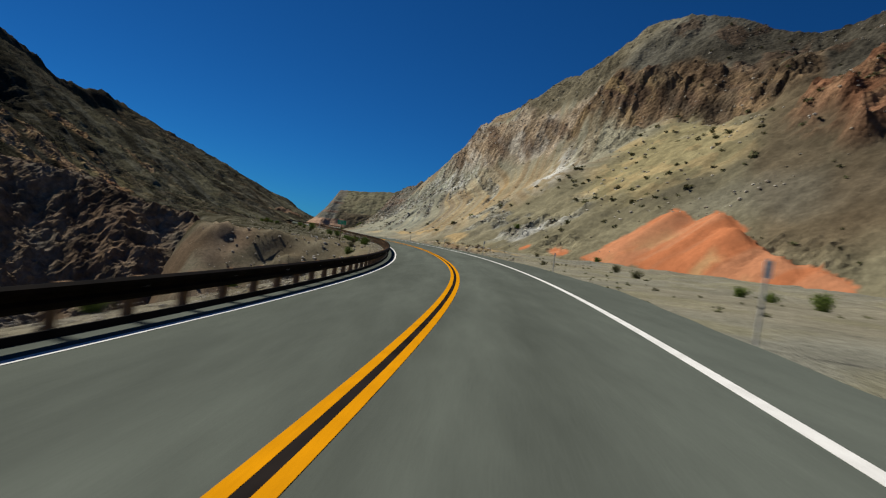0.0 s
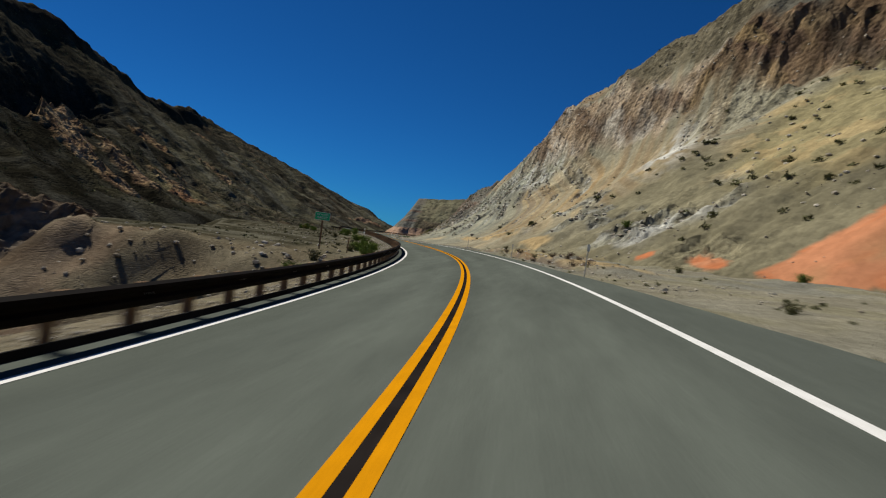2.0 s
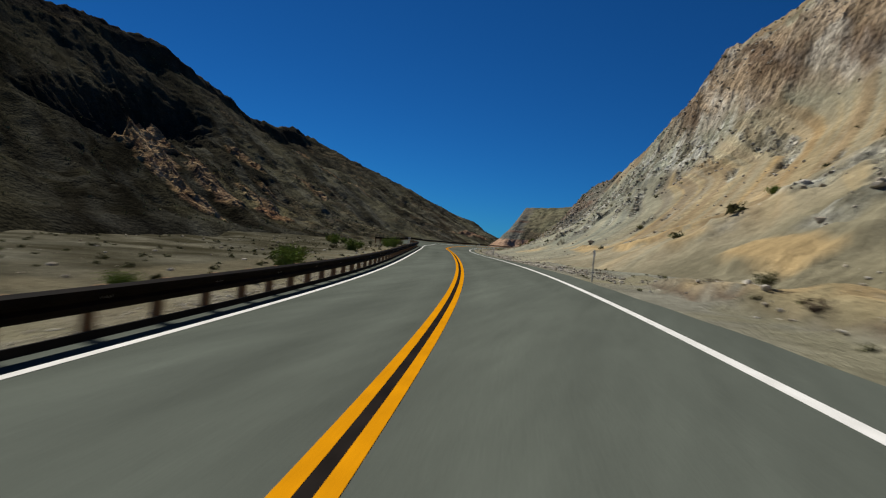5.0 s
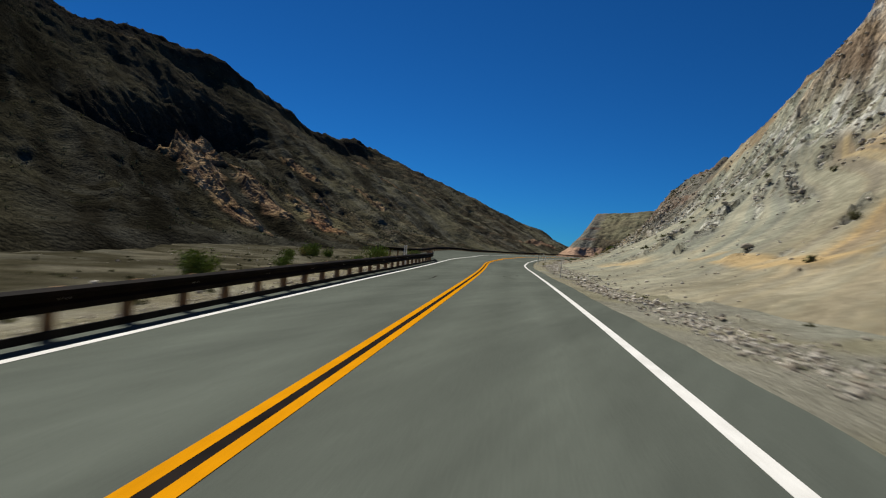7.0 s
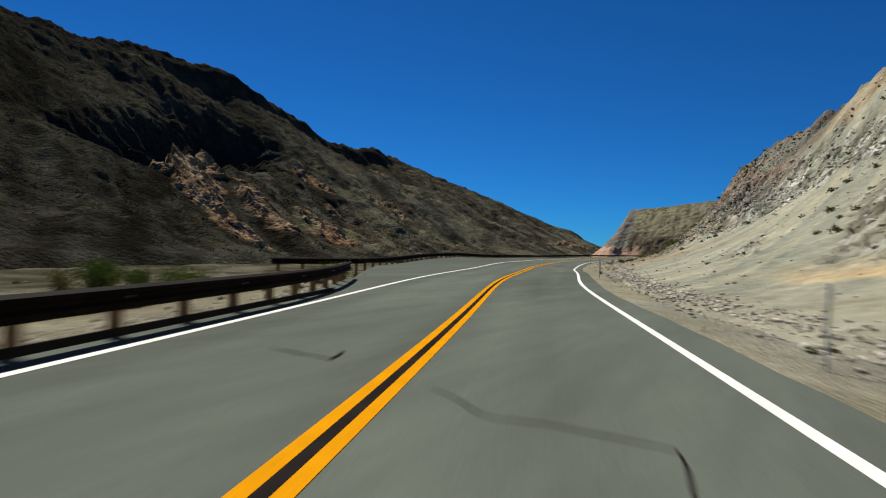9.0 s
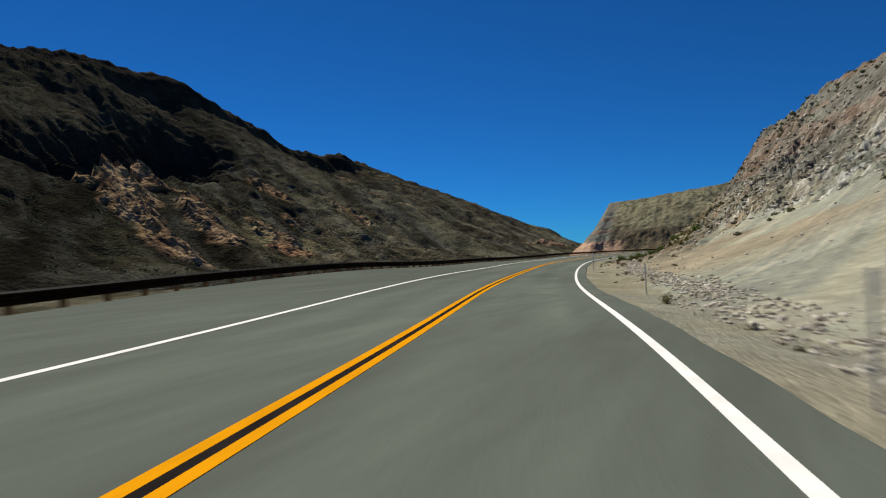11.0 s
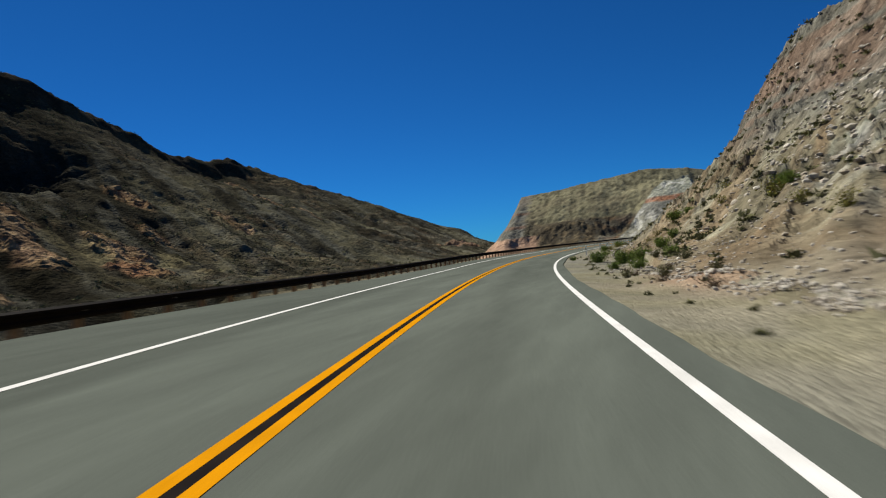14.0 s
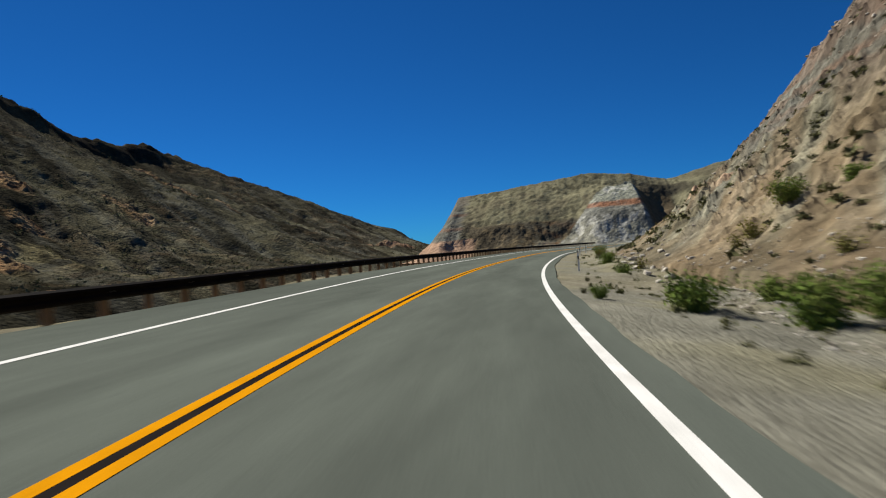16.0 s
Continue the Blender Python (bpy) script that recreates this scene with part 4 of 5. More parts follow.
    base = paint(base, "slate", 0.8 * wedge * box_mask(gz + 1.2 * n1, 18, 31, 1.5))
    base = paint(base, "rust", 0.8 * wedge * box_mask(gz + 1.5 * n1, 31, 36, 1.0))
    base = paint(base, "greygreen", 0.8 * wedge * step(36, 38, gz + 1.2 * n1))
    base = paint(base, "white", 0.55 * wedge * step(0.1, 0.4, n2) * np.where((gz < 24) | (gz > 43), 1.0, 0.2))
    # shade on the spur's steep side, painted in dark brown
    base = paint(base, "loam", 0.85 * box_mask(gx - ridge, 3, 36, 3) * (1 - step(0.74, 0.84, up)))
    # a dark band above that side
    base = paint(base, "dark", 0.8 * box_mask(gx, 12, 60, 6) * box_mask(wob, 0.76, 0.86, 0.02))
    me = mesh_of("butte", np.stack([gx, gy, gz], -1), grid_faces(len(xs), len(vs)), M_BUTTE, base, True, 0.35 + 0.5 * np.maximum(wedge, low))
    structure("butte", me, "distant flat-topped olive butte with banded cliffs", "butte")


build_butte()


# ---- dark crag at the head of the gully ----
def build_crag():
    xs, vs = np.linspace(-84, -27, 210), np.linspace(58, 104, 170)
    gx, gy = np.meshgrid(xs, vs, indexing="ij")
    top = np.interp(gx, [-84, -62, -48, -40, -32, -27], [6.5, 5.0, 3.2, 1.6, -0.2, -1.8])
    front = 84 + 0.12 * (gx + 40) + 2.5 * fbm(gx / 9, gy / 9, 3, 151)
    gz = top - np.clip(front - gy, 0, None) * 0.66 - np.clip(gy - front - 4, 0, None) * 0.55
    gz = gz + (ridged(gx / 7.0, gy / 7.0, 3, 153, 0.5) - 0.5) * 1.2 + (ridged(gx / 2.6, gy / 2.6, 4, 155, 0.6) - 0.5) * 1.0 + fbm(gx / 0.9, gy / 0.9, 3, 157) * 0.22
    gz = np.maximum(gz, -26)
    n1, n2 = fbm(gx / 7, gy / 7, 4, 161), fbm(gx / 1.4, gy / 1.4, 4, 163)
    base = np.broadcast_to(np.array((0.175, 0.132, 0.090)), gx.shape + (3,)).copy()
    base = paint(base, "brown", 0.6 * step(-0.1, 0.4, n1))
    base = paint(base, "tan", 0.45 * step(0.2, 0.55, n2))
    base = paint(base, "dark", 0.5 * step(0.15, 0.5, -n2))
    base = paint(base, "slate", 0.35 * step(0.2, 0.6, -n1))
    me = mesh_of("rock_crag", np.stack([gx, gy, gz], -1), grid_faces(len(xs), len(vs)), M_HILL, base, False)
    structure("rock_crag", me, "dark brown jagged rock crag over the gully", "rock crag")


build_crag()


# ---- guardrails ----
BEAM = [(a, 0.75 - 1.17 * (0.73 - b)) for a, b in [(0.0, 0.42), (0.075, 0.46), (0.082, 0.51), (0.01, 0.555), (0.01, 0.595), (0.082, 0.64), (0.075, 0.69), (0.0, 0.73), (-0.006, 0.73), (0.066, 0.685), (0.072, 0.642), (0.0, 0.597), (0.0, 0.553), (0.072, 0.508), (0.066, 0.465), (-0.006, 0.42)]]


def build_guardrail(y0, y1, off_at, sunk, label, spacing=1.905):
    ys = np.arange(y0, y1 + 0.01, 1.0)
    rail = thing("guardrail", Matrix.Identity(4), label, "guardrail")
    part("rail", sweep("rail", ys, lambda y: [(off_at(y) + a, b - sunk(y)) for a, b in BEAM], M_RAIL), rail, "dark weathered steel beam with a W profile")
    post_me = box_mesh("post", (0.15, 0.20, 1.08), M_POST, 0.012, (0, 0, 0.15))
    block_me = box_mesh("block", (0.16, 0.15, 0.34), M_POST, 0.012, (0, 0, 0.575))
    bolt_me = box_mesh("bolt", (0.02, 0.03, 0.03), M_STEEL, 0.006, (0, 0, 0.575))
    for k, y in enumerate(np.arange(y0 + 0.8, y1 - 0.3, spacing)):
        h, jig = float(heading(y)), 0.03 * math.sin(k * 12.9898)
        for name, me, back in (("post", post_me, -0.24), ("block", block_me, -0.085), ("bolt", bolt_me, 0.014)):
            if name == "bolt" and k % 2:
                continue
            p = on_road(y, off_at(y) + back, -sunk(y))
            part(name, me, rail, "", pose(*p, jig * 40, jig * 30, math.degrees(h) + jig * 60))
    return rail


def near_rail(y):
    return -4.48 - 1.9 * max(0.0, (y - 186) / 14.0) ** 2


def far_rail(y):
    return shoulder_left(max(y, 214)) - 0.65 - 0.05 * max(0.0, 216 - y) ** 1.6


def far_sunk(y):
    """The outer rail stands on the lower ground beyond the banked asphalt."""
    return float(np.interp(y, [205, 240, 282, 325, 380], [0.22, 0.28, 0.28, 0.12, 0.04]))


build_guardrail(-40, 199, near_rail, lambda y: 0.0, "long dark weathered steel guardrail on wooden posts above the asphalt kerb")
build_guardrail(205, 486, far_rail, far_sunk, "long dark steel guardrail on wooden posts along the outer curve")


# ---- elevation sign ----
def text_mesh(name, words, size, material):
    curve = bpy.data.curves.new(name, "FONT")
    curve.body, curve.size, curve.extrude = words, size, 0.001
    curve.align_x, curve.align_y = "CENTER", "CENTER"
    holder = bpy.data.objects.new(name, curve)
    scene.collection.objects.link(holder)
    me = bpy.data.meshes.new_from_object(holder.evaluated_get(bpy.context.evaluated_depsgraph_get()))
    bpy.data.objects.remove(holder)
    me.materials.clear()
    me.materials.append(material)
    return me


def rounded_panel(name, w, h, d, material, radius=0.04):
    bm = bmesh.new()
    ring = []
    for cx, cz, a0 in ((w / 2 - radius, h / 2 - radius, 0), (-w / 2 + radius, h / 2 - radius, 90), (-w / 2 + radius, -h / 2 + radius, 180), (w / 2 - radius, -h / 2 + radius, 270)):
        for k in range(5):
            a = radians(a0 + k * 22.5)
            ring.append(bm.verts.new((cx + radius * math.cos(a), 0, cz + radius * math.sin(a))))
    face = bm.faces.new(ring)
    out = bmesh.ops.extrude_face_region(bm, geom=[face])
    bmesh.ops.translate(bm, vec=(0, d, 0), verts=[v for v in out["geom"] if isinstance(v, bmesh.types.BMVert)])
    bmesh.ops.recalc_face_normals(bm, faces=bm.faces)
    me = bpy.data.meshes.new(name)
    bm.to_mesh(me)
    bm.free()
    me.materials.append(material)
    return me


def build_elevation_sign():
    x, y = -13.3, 84.6
    z = float(ground_z(np.array(x), np.array(y)))
    sign = thing("elevation_sign", pose(x, y, z, 0, 0, 6), "green road sign with white lettering on a wooden post", "road sign")
    top = 2.0 - z
    part("post", box_mesh("post", (0.10, 0.14, top + 0.5), M_POST, 0.01, (0, 0.09, (top + 0.5) / 2 - 0.3)), sign, "weathered wooden post")
    border = part("border", rounded_panel("border", 1.10, 0.56, 0.004, M_LETTER), sign, "white border", pose(0, 0.002, top))
    panel = part("panel", rounded_panel("panel", 1.06, 0.52, 0.004, M_GREEN, 0.03), sign, "green reflective panel", pose(0, -0.004, top))
    part("lettering", text_mesh("lettering", "ELEVATION", 0.165, M_LETTER), panel, "white capital letters", pose(0, -0.003, 0.115, 90))
    part("lettering", text_mesh("lettering", "4000 FT", 0.235, M_LETTER), panel, "white capital letters", pose(0, -0.003, -0.105, 90))
    stake = thing("marker_stake", pose(-11.6, 86.0, float(ground_z(np.array(-11.6), np.array(86.0))), 0, 3, 5), "thin weathered stake by the guardrail", "stake")
    part("stake", box_mesh("stake", (0.07, 0.07, 1.3), M_POST, 0.008, (0, 0, 0.5)), stake)


build_elevation_sign()


# ---- roadside markers ----
def build_markers():
    def channel(height):
        me_pts = [(-0.03, 0.014), (-0.021, 0.014), (-0.014, -0.008), (0.014, -0.008), (0.021, 0.014), (0.03, 0.014), (0.021, -0.014), (-0.021, -0.014)]
        verts = [(a, b, z) for z in (-0.3, height) for a, b in me_pts]
        n = len(me_pts)
        bm = bmesh.new()
        vs = [bm.verts.new(v) for v in verts]
        for i in range(n):
            j = (i + 1) % n
            bm.faces.new((vs[i], vs[j], vs[n + j], vs[n + i]))
        bm.faces.new(vs[n:])
        bm.normal_update()
        me = bpy.data.meshes.new("post")
        bm.to_mesh(me)
        bm.free()
        me.materials.append(M_STEEL)
        return me

    post_me, tall_me = channel(1.32), channel(1.62)
    plate_me = rounded_panel("plate", 0.15, 0.32, 0.004, M_PLATE, 0.02)
    bar_me = rounded_panel("bar", 0.06, 0.014, 0.002, M_STEEL, 0.005)
    reflector_me = rounded_panel("reflector", 0.09, 0.22, 0.004, M_PLATE, 0.02)

    def one(y, off, plate, lean=0.0):
        x = float(road_x(y) + off / np.cos(heading(y)))
        p = (x, y, float(ground_z(np.array(x), np.array(y))))
        m = pose(*p, lean, 1.5 * lean, math.degrees(float(heading(y))))
        if plate:
            ob = thing("milepost_marker", m, "grey steel roadside marker post with a small pale plate", "marker post", "roadside markers")
            part("post", tall_me, ob)
            plate_ob = part("plate", plate_me, ob, "pale reflective plate", pose(0, -0.03, 1.42))
            for k in range(3):
                part("bar", bar_me, plate_ob, "dark unreadable characters", pose(0, -0.004, 0.10 - 0.10 * k))
        else:
            ob = thing("delineator_post", m, "slim grey steel delineator post in the gravel", "marker post", "delineators")
            part("post", post_me, ob)
            part("reflector", reflector_me, ob, "pale reflector strip", pose(0, -0.03, 1.17))

    for y, off, plate, lean in ((11.9, 6.0, True, 0.4), (42.2, 6.6, False, -0.5), (71.0, 5.7, True, 1.0), (100.0, 5.9, False, 0.8), (125.0, 5.5, False, 0.0), (184.8, 5.9, False, 0.6), (218.5, 5.4, False, 0.0), (240.1, 6.6, False, -0.6), (270.4, 5.4, True, -0.8)):
        one(y, off, plate, lean)
    white = rounded_panel("blade", 0.10, 1.15, 0.02, M_LETTER, 0.03)
    tape = rounded_panel("tape", 0.085, 0.2, 0.002, M_TAR, 0.01)
    for y, off in ((379, 6.2), (397, 6.2), (414, 6.2), (430, 6.2), (352, 6.0)):
        p = on_road(y, off, 0.0)
        p[2] = ground_z(p[0], p[1])
        ob = thing("white_delineator", pose(*p, 0, 0, math.degrees(float(heading(y)))), "white flexible delineator post at the edge of the curve", "marker post", "white delineators")
        part("blade", white, ob, "", pose(0, 0, 0.5))
        part("tape", tape, ob, "dark band", pose(0, -0.004, 0.80))
    for x, y in ((-33.86, 178.25), (-34.06, 178.35)):
        ob = thing("white_post", pose(x, y, float(ground_z(np.array(x), np.array(y))), 0, 1, 10), "white painted post behind the guardrail", "post")
        part("post", box_mesh("post", (0.075, 0.075, 1.75), M_LETTER, 0.012, (0, 0, 0.455)), ob)


build_markers()


# ---- tar seams and stains on the road ----
def build_seams():
    def seam(name, points, width, label):
        pts = np.array(points, float)
        t = np.linspace(0, len(pts) - 1, len(pts) * 5)
        ys, offs = np.interp(t, np.arange(len(pts)), pts[:, 0]), np.interp(t, np.arange(len(pts)), pts[:, 1])
        offs = offs + 0.04 * np.sin(t * 5.1)
        w = width * (0.5 + 0.8 * value_noise(t * 1.7, t * 0 + 3, 7))
        d = np.stack([np.gradient(ys), np.gradient(offs)], -1)
        d = d / np.maximum(np.linalg.norm(d, axis=1), 1e-6)[:, None]
        a = on_road(ys + d[:, 1] * w, offs - d[:, 0] * w, 0.0045)
        b = on_road(ys - d[:, 1] * w, offs + d[:, 0] * w, 0.0045)
        verts = np.stack([a, b], 1)
        structure(name, mesh_of(name, verts, grid_faces(len(t), 2), M_TAR), label, "road seam")

    seam("tar_seam", [(179.6, 0.5), (178.6, 1.2), (178.5, 1.8), (178.0, 2.7), (175.2, 2.4), (174.3, 2.02), (173.1, 1.62), (172.2, 1.66), (171.2, 2.0), (170.2, 2.3)], 0.019, "black winding tar seam across the lane")
    seam("tar_seam", [(163.5, -1.72), (166.6, -1.64)], 0.03, "thin black tar line along the lane")
    seam("tar_seam", [(94.6, -2.8), (92.1, -2.2), (90.2, -1.7), (90.6, -1.6)], 0.016, "dark tar stain in the lane")
    seam("tar_seam", [(181.4, -2.1), (181.0, -1.3), (180.8, -0.95), (181.5, -1.1)], 0.03, "thin black crack in the lane")
    seam("tar_seam", [(234.0, 1.2), (233.2, 1.8), (233.6, 2.5), (232.4, 2.9)], 0.016, "short black tar seam in the lane")


build_seams()


# ---- shrubs ----
def shrub_meshes(seed, radius, height, leaves, leaf, material, upright=0.5):
    """A stem mesh and a foliage mesh of many small leaf clumps, with an uneven outline."""
    rng = np.random.default_rng(seed)
    stems_v, stems_f, tips = [], [], []
    count = 16
    for k in range(count):
        a = 2 * math.pi * k / count + rng.uniform(-0.3, 0.3)
        lean = rng.uniform(0.15, 1.0)
        tip = np.array((math.cos(a) * radius * lean, math.sin(a) * radius * lean, height * rng.uniform(0.65, 1.0) * (1 - 0.45 * lean * (1 - upright))))
        mid = tip * np.array((0.5, 0.5, 0.42))
        for p, q, w in ((np.zeros(3), mid, 0.014), (mid, tip, 0.008)):
            i = len(stems_v)
            side = np.array((-math.sin(a), math.cos(a), 0)) * w
            out = np.array((math.cos(a), math.sin(a), 0)) * w
            stems_v += [p + side, p - side, p + out, q + side * 0.5, q - side * 0.5, q + out * 0.5]
            stems_f += [(i, i + 1, i + 4, i + 3), (i + 1, i + 2, i + 5, i + 4), (i + 2, i, i + 3, i + 5)]
        tips.append((mid, tip))
    n = leaves
    pick = rng.integers(0, count, n)
    along = rng.uniform(-0.9, 1.05, n)
    mids, ends = np.array([t[0] for t in tips]), np.array([t[1] for t in tips])
    centre = mids[pick] + np.where(along[:, None] > 0, ends[pick] - mids[pick], mids[pick]) * along[:, None] + rng.normal(0, radius * 0.17, (n, 3)) * np.array((1, 1, 0.8))
    centre[:, 2] = np.abs(centre[:, 2]) + 0.02
    u, v = rng.normal(0, 1, (n, 3)), rng.normal(0, 1, (n, 3))
    u[:, 2] += 1.2
    u /= np.linalg.norm(u, axis=1)[:, None]
    v -= u * np.sum(u * v, 1)[:, None]
    v /= np.linalg.norm(v, axis=1)[:, None]
    size = leaf * rng.uniform(0.6, 1.5, n)[:, None]
    verts = np.stack([centre - v * size * 0.35, centre + u * size, centre + v * size * 0.35, centre - u * size * 0.5], 1)
    faces = np.arange(4 * n).reshape(n, 4)
    return mesh_of("stems", stems_v, stems_f, M_TWIG), mesh_of("foliage", verts, faces, material)


def build_shrubs():
    kinds = {
        "sage": ("grey-green desert shrub growing in the gravel", [shrub_meshes(s, 0.42, 0.55, 700, 0.045, M_LEAF, 0.4) for s in (1, 2)]),
        "bush": ("bushy dark green roadside shrub", [shrub_meshes(s, 0.74, 0.84, 2200, 0.055, M_LEAF_GREEN, 0.5) for s in (3, 4, 5)]),
        "rabbit": ("yellow-green flowering desert shrub", [shrub_meshes(s, 0.5, 0.6, 420, 0.05, M_LEAF_YELLOW, 0.5) for s in (6, 7)]),
        "dry": ("dry brown tangled desert shrub", [shrub_meshes(s, 0.4, 0.4, 240, 0.045, M_TWIG, 0.3) for s in (8, 9)]),
    }
    names = {"sage": "sage_shrub", "bush": "green_bush", "rabbit": "yellow_shrub", "dry": "dry_shrub"}
    rng = np.random.default_rng(77)

    def plant(kind, x, y, size):
        label, meshes = kinds[kind]
        stems, foliage = meshes[int(rng.integers(len(meshes)))]
        x, y = float(x), float(y)
        off = float(offset(x, y))
        z = float(ground_z(np.array(x), np.array(y)))
        if off > float(apron_toe(y)) - 2:
            z = max(z, float(hill_height(np.array([off]), np.array([y]), np.array([x]))[0][0]))
        s = size * rng.uniform(0.92, 1.08)
        ob = thing(names[kind], pose(x, y, z - 0.03, 0, 0, rng.uniform(0, 360)) @ Matrix.Diagonal((s, s, s * rng.uniform(0.85, 1.1), 1)), label, "shrub", names[kind].replace("_", " ") + "s")
        part("stems", stems, ob)
        part("foliage", foliage, ob)

    # placed by the roadside: kind, y, offset, size
    for kind, y, off, size in (
            ("bush", 34.9, 15.3, 0.75), ("bush", 31.0, 14.9, 0.6), ("bush", 27.6, 15.3, 0.9), ("bush", 83.6, 23.8, 0.9), ("sage", 46.4, 13.6, 1.3), ("sage", 55.0, 15.0, 1.0),
            ("sage", 62.0, 17.5, 1.2), ("sage", 88.0, 17.0, 1.1), ("bush", 94.6, -7.9, 1.1), ("sage", 90.0, -8.2, 1.1), ("bush", 99.0, -8.5, 0.8), ("sage", 76.0, -8.5, 1.2), ("bush", 71.0, -8.6, 1.0),
            ("bush", 112.0, -8.0, 0.9), ("bush", 126.0, -8.0, 1.2), ("bush", 131.0, -9.0, 1.2), ("sage", 140.0, -12.0, 1.2), ("bush", 158.0, -10.0, 1.3), ("sage", 165.0, -13.0, 1.2), ("bush", 199.5, -18.3, 1.5), ("bush", 201.6, -19.6, 1.4), ("rabbit", 198.0, -18.9, 1.5), ("bush", 200.5, -17.0, 1.2), ("bush", 186.2, -16.3, 1.1),
            ("bush", 192.0, -9.5, 1.2), ("sage", 199.0, -7.6, 1.1), ("bush", 203.5, -8.2, 1.2), ("sage", 206.0, -9.5, 1.0), ("sage", 210.0, -14.0, 1.3), ("rabbit", 232.2, 6.3, 0.7),
            ("bush", 334.0, 5.4, 0.22), ("sage", 341.1, 5.8, 0.45), ("sage", 337.0, 5.6, 0.3), ("bush", 317.1, 8.0, 0.8), ("bush", 313.4, 9.2, 1.0), ("sage", 315.0, 10.5, 1.2), ("bush", 312.0, 11.0, 0.9), ("sage", 300.7, 6.9, 0.8), ("sage", 298.0, 8.0, 0.9), ("dry", 303.0, 7.6, 0.9), ("dry", 295.4, 7.4, 1.0),
            ("bush", 326.5, 12.5, 1.1), ("rabbit", 334.0, 13.0, 1.2), ("bush", 333.0, 10.5, 0.9), ("rabbit", 345.0, 13.0, 1.2), ("bush", 349.0, 8.2, 0.8), ("rabbit", 352.0, 9.5, 1.1), ("bush", 357.0, 8.0, 1.0), ("rabbit", 364.0, 8.6, 1.2),
            ("sage", 371.0, 8.0, 1.2), ("rabbit", 383.0, 8.5, 1.5), ("bush", 391.0, 8.5, 1.2), ("rabbit", 402.0, 8.8, 1.6), ("sage", 296.0, 9.5, 0.8), ("dry", 291.0, 8.0, 1.0), ("dry", 301.0, 8.8, 1.2), ("sage", 305.5, 10.5, 1.0), ("dry", 310.0, 8.0, 0.9),
            ("bush", 12.0, -6.4, 0.5), ("bush", 19.5, -6.6, 0.6), ("sage", 27.0, -6.5, 0.8), ("bush", 34.0, -6.6, 0.5), ("sage", 46.0, -6.7, 0.9), ("bush", 88.0, -6.9, 0.8), ("bush", 104.0, -7.0, 1.0), ("sage", 118.0, -6.8, 0.9), ("rabbit", 188.0, -8.6, 1.1), ("rabbit", 316.5, 18.5, 2.4), ("bush", 317.8, 19.6, 1.5), ("rabbit", 338.0, 20.0, 2.0), ("bush", 347.0, 16.0, 1.3), ("rabbit", 300.0, 16.0, 1.6), ("dry", 84.0, 7.9, 1.1), ("dry", 87.5, 8.3, 1.3), ("dry", 90.5, 7.6, 1.0), ("dry", 93.0, 8.4, 1.4), ("dry", 96.0, 7.4, 1.0), ("sage", 98.5, 8.0, 0.8), ("dry", 103.5, 7.8, 1.1), ("dry", 107.0, 8.2, 1.2), ("dry", 111.0, 7.9, 1.0), ("sage", 115.0, 8.6, 0.8), ("dry", 118.0, 8.3, 1.1), ("rabbit", 309.0, 17.5, 1.5), ("rabbit", 322.0, 21.0, 1.4), ("bush", 315.0, 19.0, 0.9), ("bush", 342.0, 17.0, 1.1), ("rabbit", 330.0, 18.0, 1.3), ("sage", 276.0, 8.2, 0.9), ("dry", 262.0, 7.8, 0.9), ("sage", 283.0, 10.2, 0.9), ("bush", 152.0, 27.0, 1.0), ("bush", 117.0, 24.0, 1.2),
            ("sage", 178.0, 24.0, 1.3), ("sage", 97.0, 11.0, 0.7), ("dry", 92.0, 9.6, 1.1), ("dry", 88.0, 9.2, 1.0), ("dry", 84.5, 9.0, 1.2), ("dry", 102.0, 10.6, 1.0), ("dry", 108.0, 11.2, 1.0), ("sage", 58.0, 9.4, 0.8)):
        p = on_road(y, off, 0.0)
        plant(kind, p[0], p[1], size)

    # the larger bushes that stand by themselves
    for kind, x, y, size in (("bush", -53.9, 330.4, 1.5), ("bush", -51.75, 328.1, 1.55), ("bush", -50.1, 328.6, 1.4), ("bush", -56.08, 331.8, 0.42), ("sage", -56.5, 333.6, 0.4), ("rabbit", -48.0, 347.3, 1.9), ("rabbit", -46.2, 347.8, 2.2),
                             ("bush", -47.3, 332.5, 1.1), ("bush", -35.75, 177.4, 1.5), ("bush", -34.8, 173.2, 0.8), ("bush", -35.5, 166.2, 0.95), ("bush", -10.5, 88.4, 1.3)):
        plant(kind, x, y, size)

    # far shrubs on the slopes, too many to count
    def scatter(name, xs, ys, zs, sizes, blades, seed, label):
        r = np.random.default_rng(seed)
        n = len(xs)
        c = np.repeat(np.stack([xs, ys, zs], -1), blades, 0)
        s = np.repeat(sizes, blades)
        d = r.normal(0, 1, (n * blades, 3))
        d /= np.linalg.norm(d, axis=1)[:, None]
        d[:, 2] = np.abs(d[:, 2]) * 0.9
        c = c + d * (s * r.uniform(0.25, 1.0, n * blades))[:, None] * np.array((1, 1, 0.8))
        u, v = r.normal(0, 1, c.shape), r.normal(0, 1, c.shape)
        u *= (s * 0.30)[:, None]
        v *= (s * 0.30)[:, None]
        verts = np.stack([c - u * 0.5, c + v, c + u * 0.5], 1)
        me = mesh_of(name, verts, np.arange(3 * len(c)).reshape(-1, 3), M_LEAF)
        tagged(new(name, me), label, "shrubs", kind="stuff")

    r = np.random.default_rng(5)
    y = r.uniform(30, 410, 4200)
    toe, top = apron_toe(y), crest_off(y)
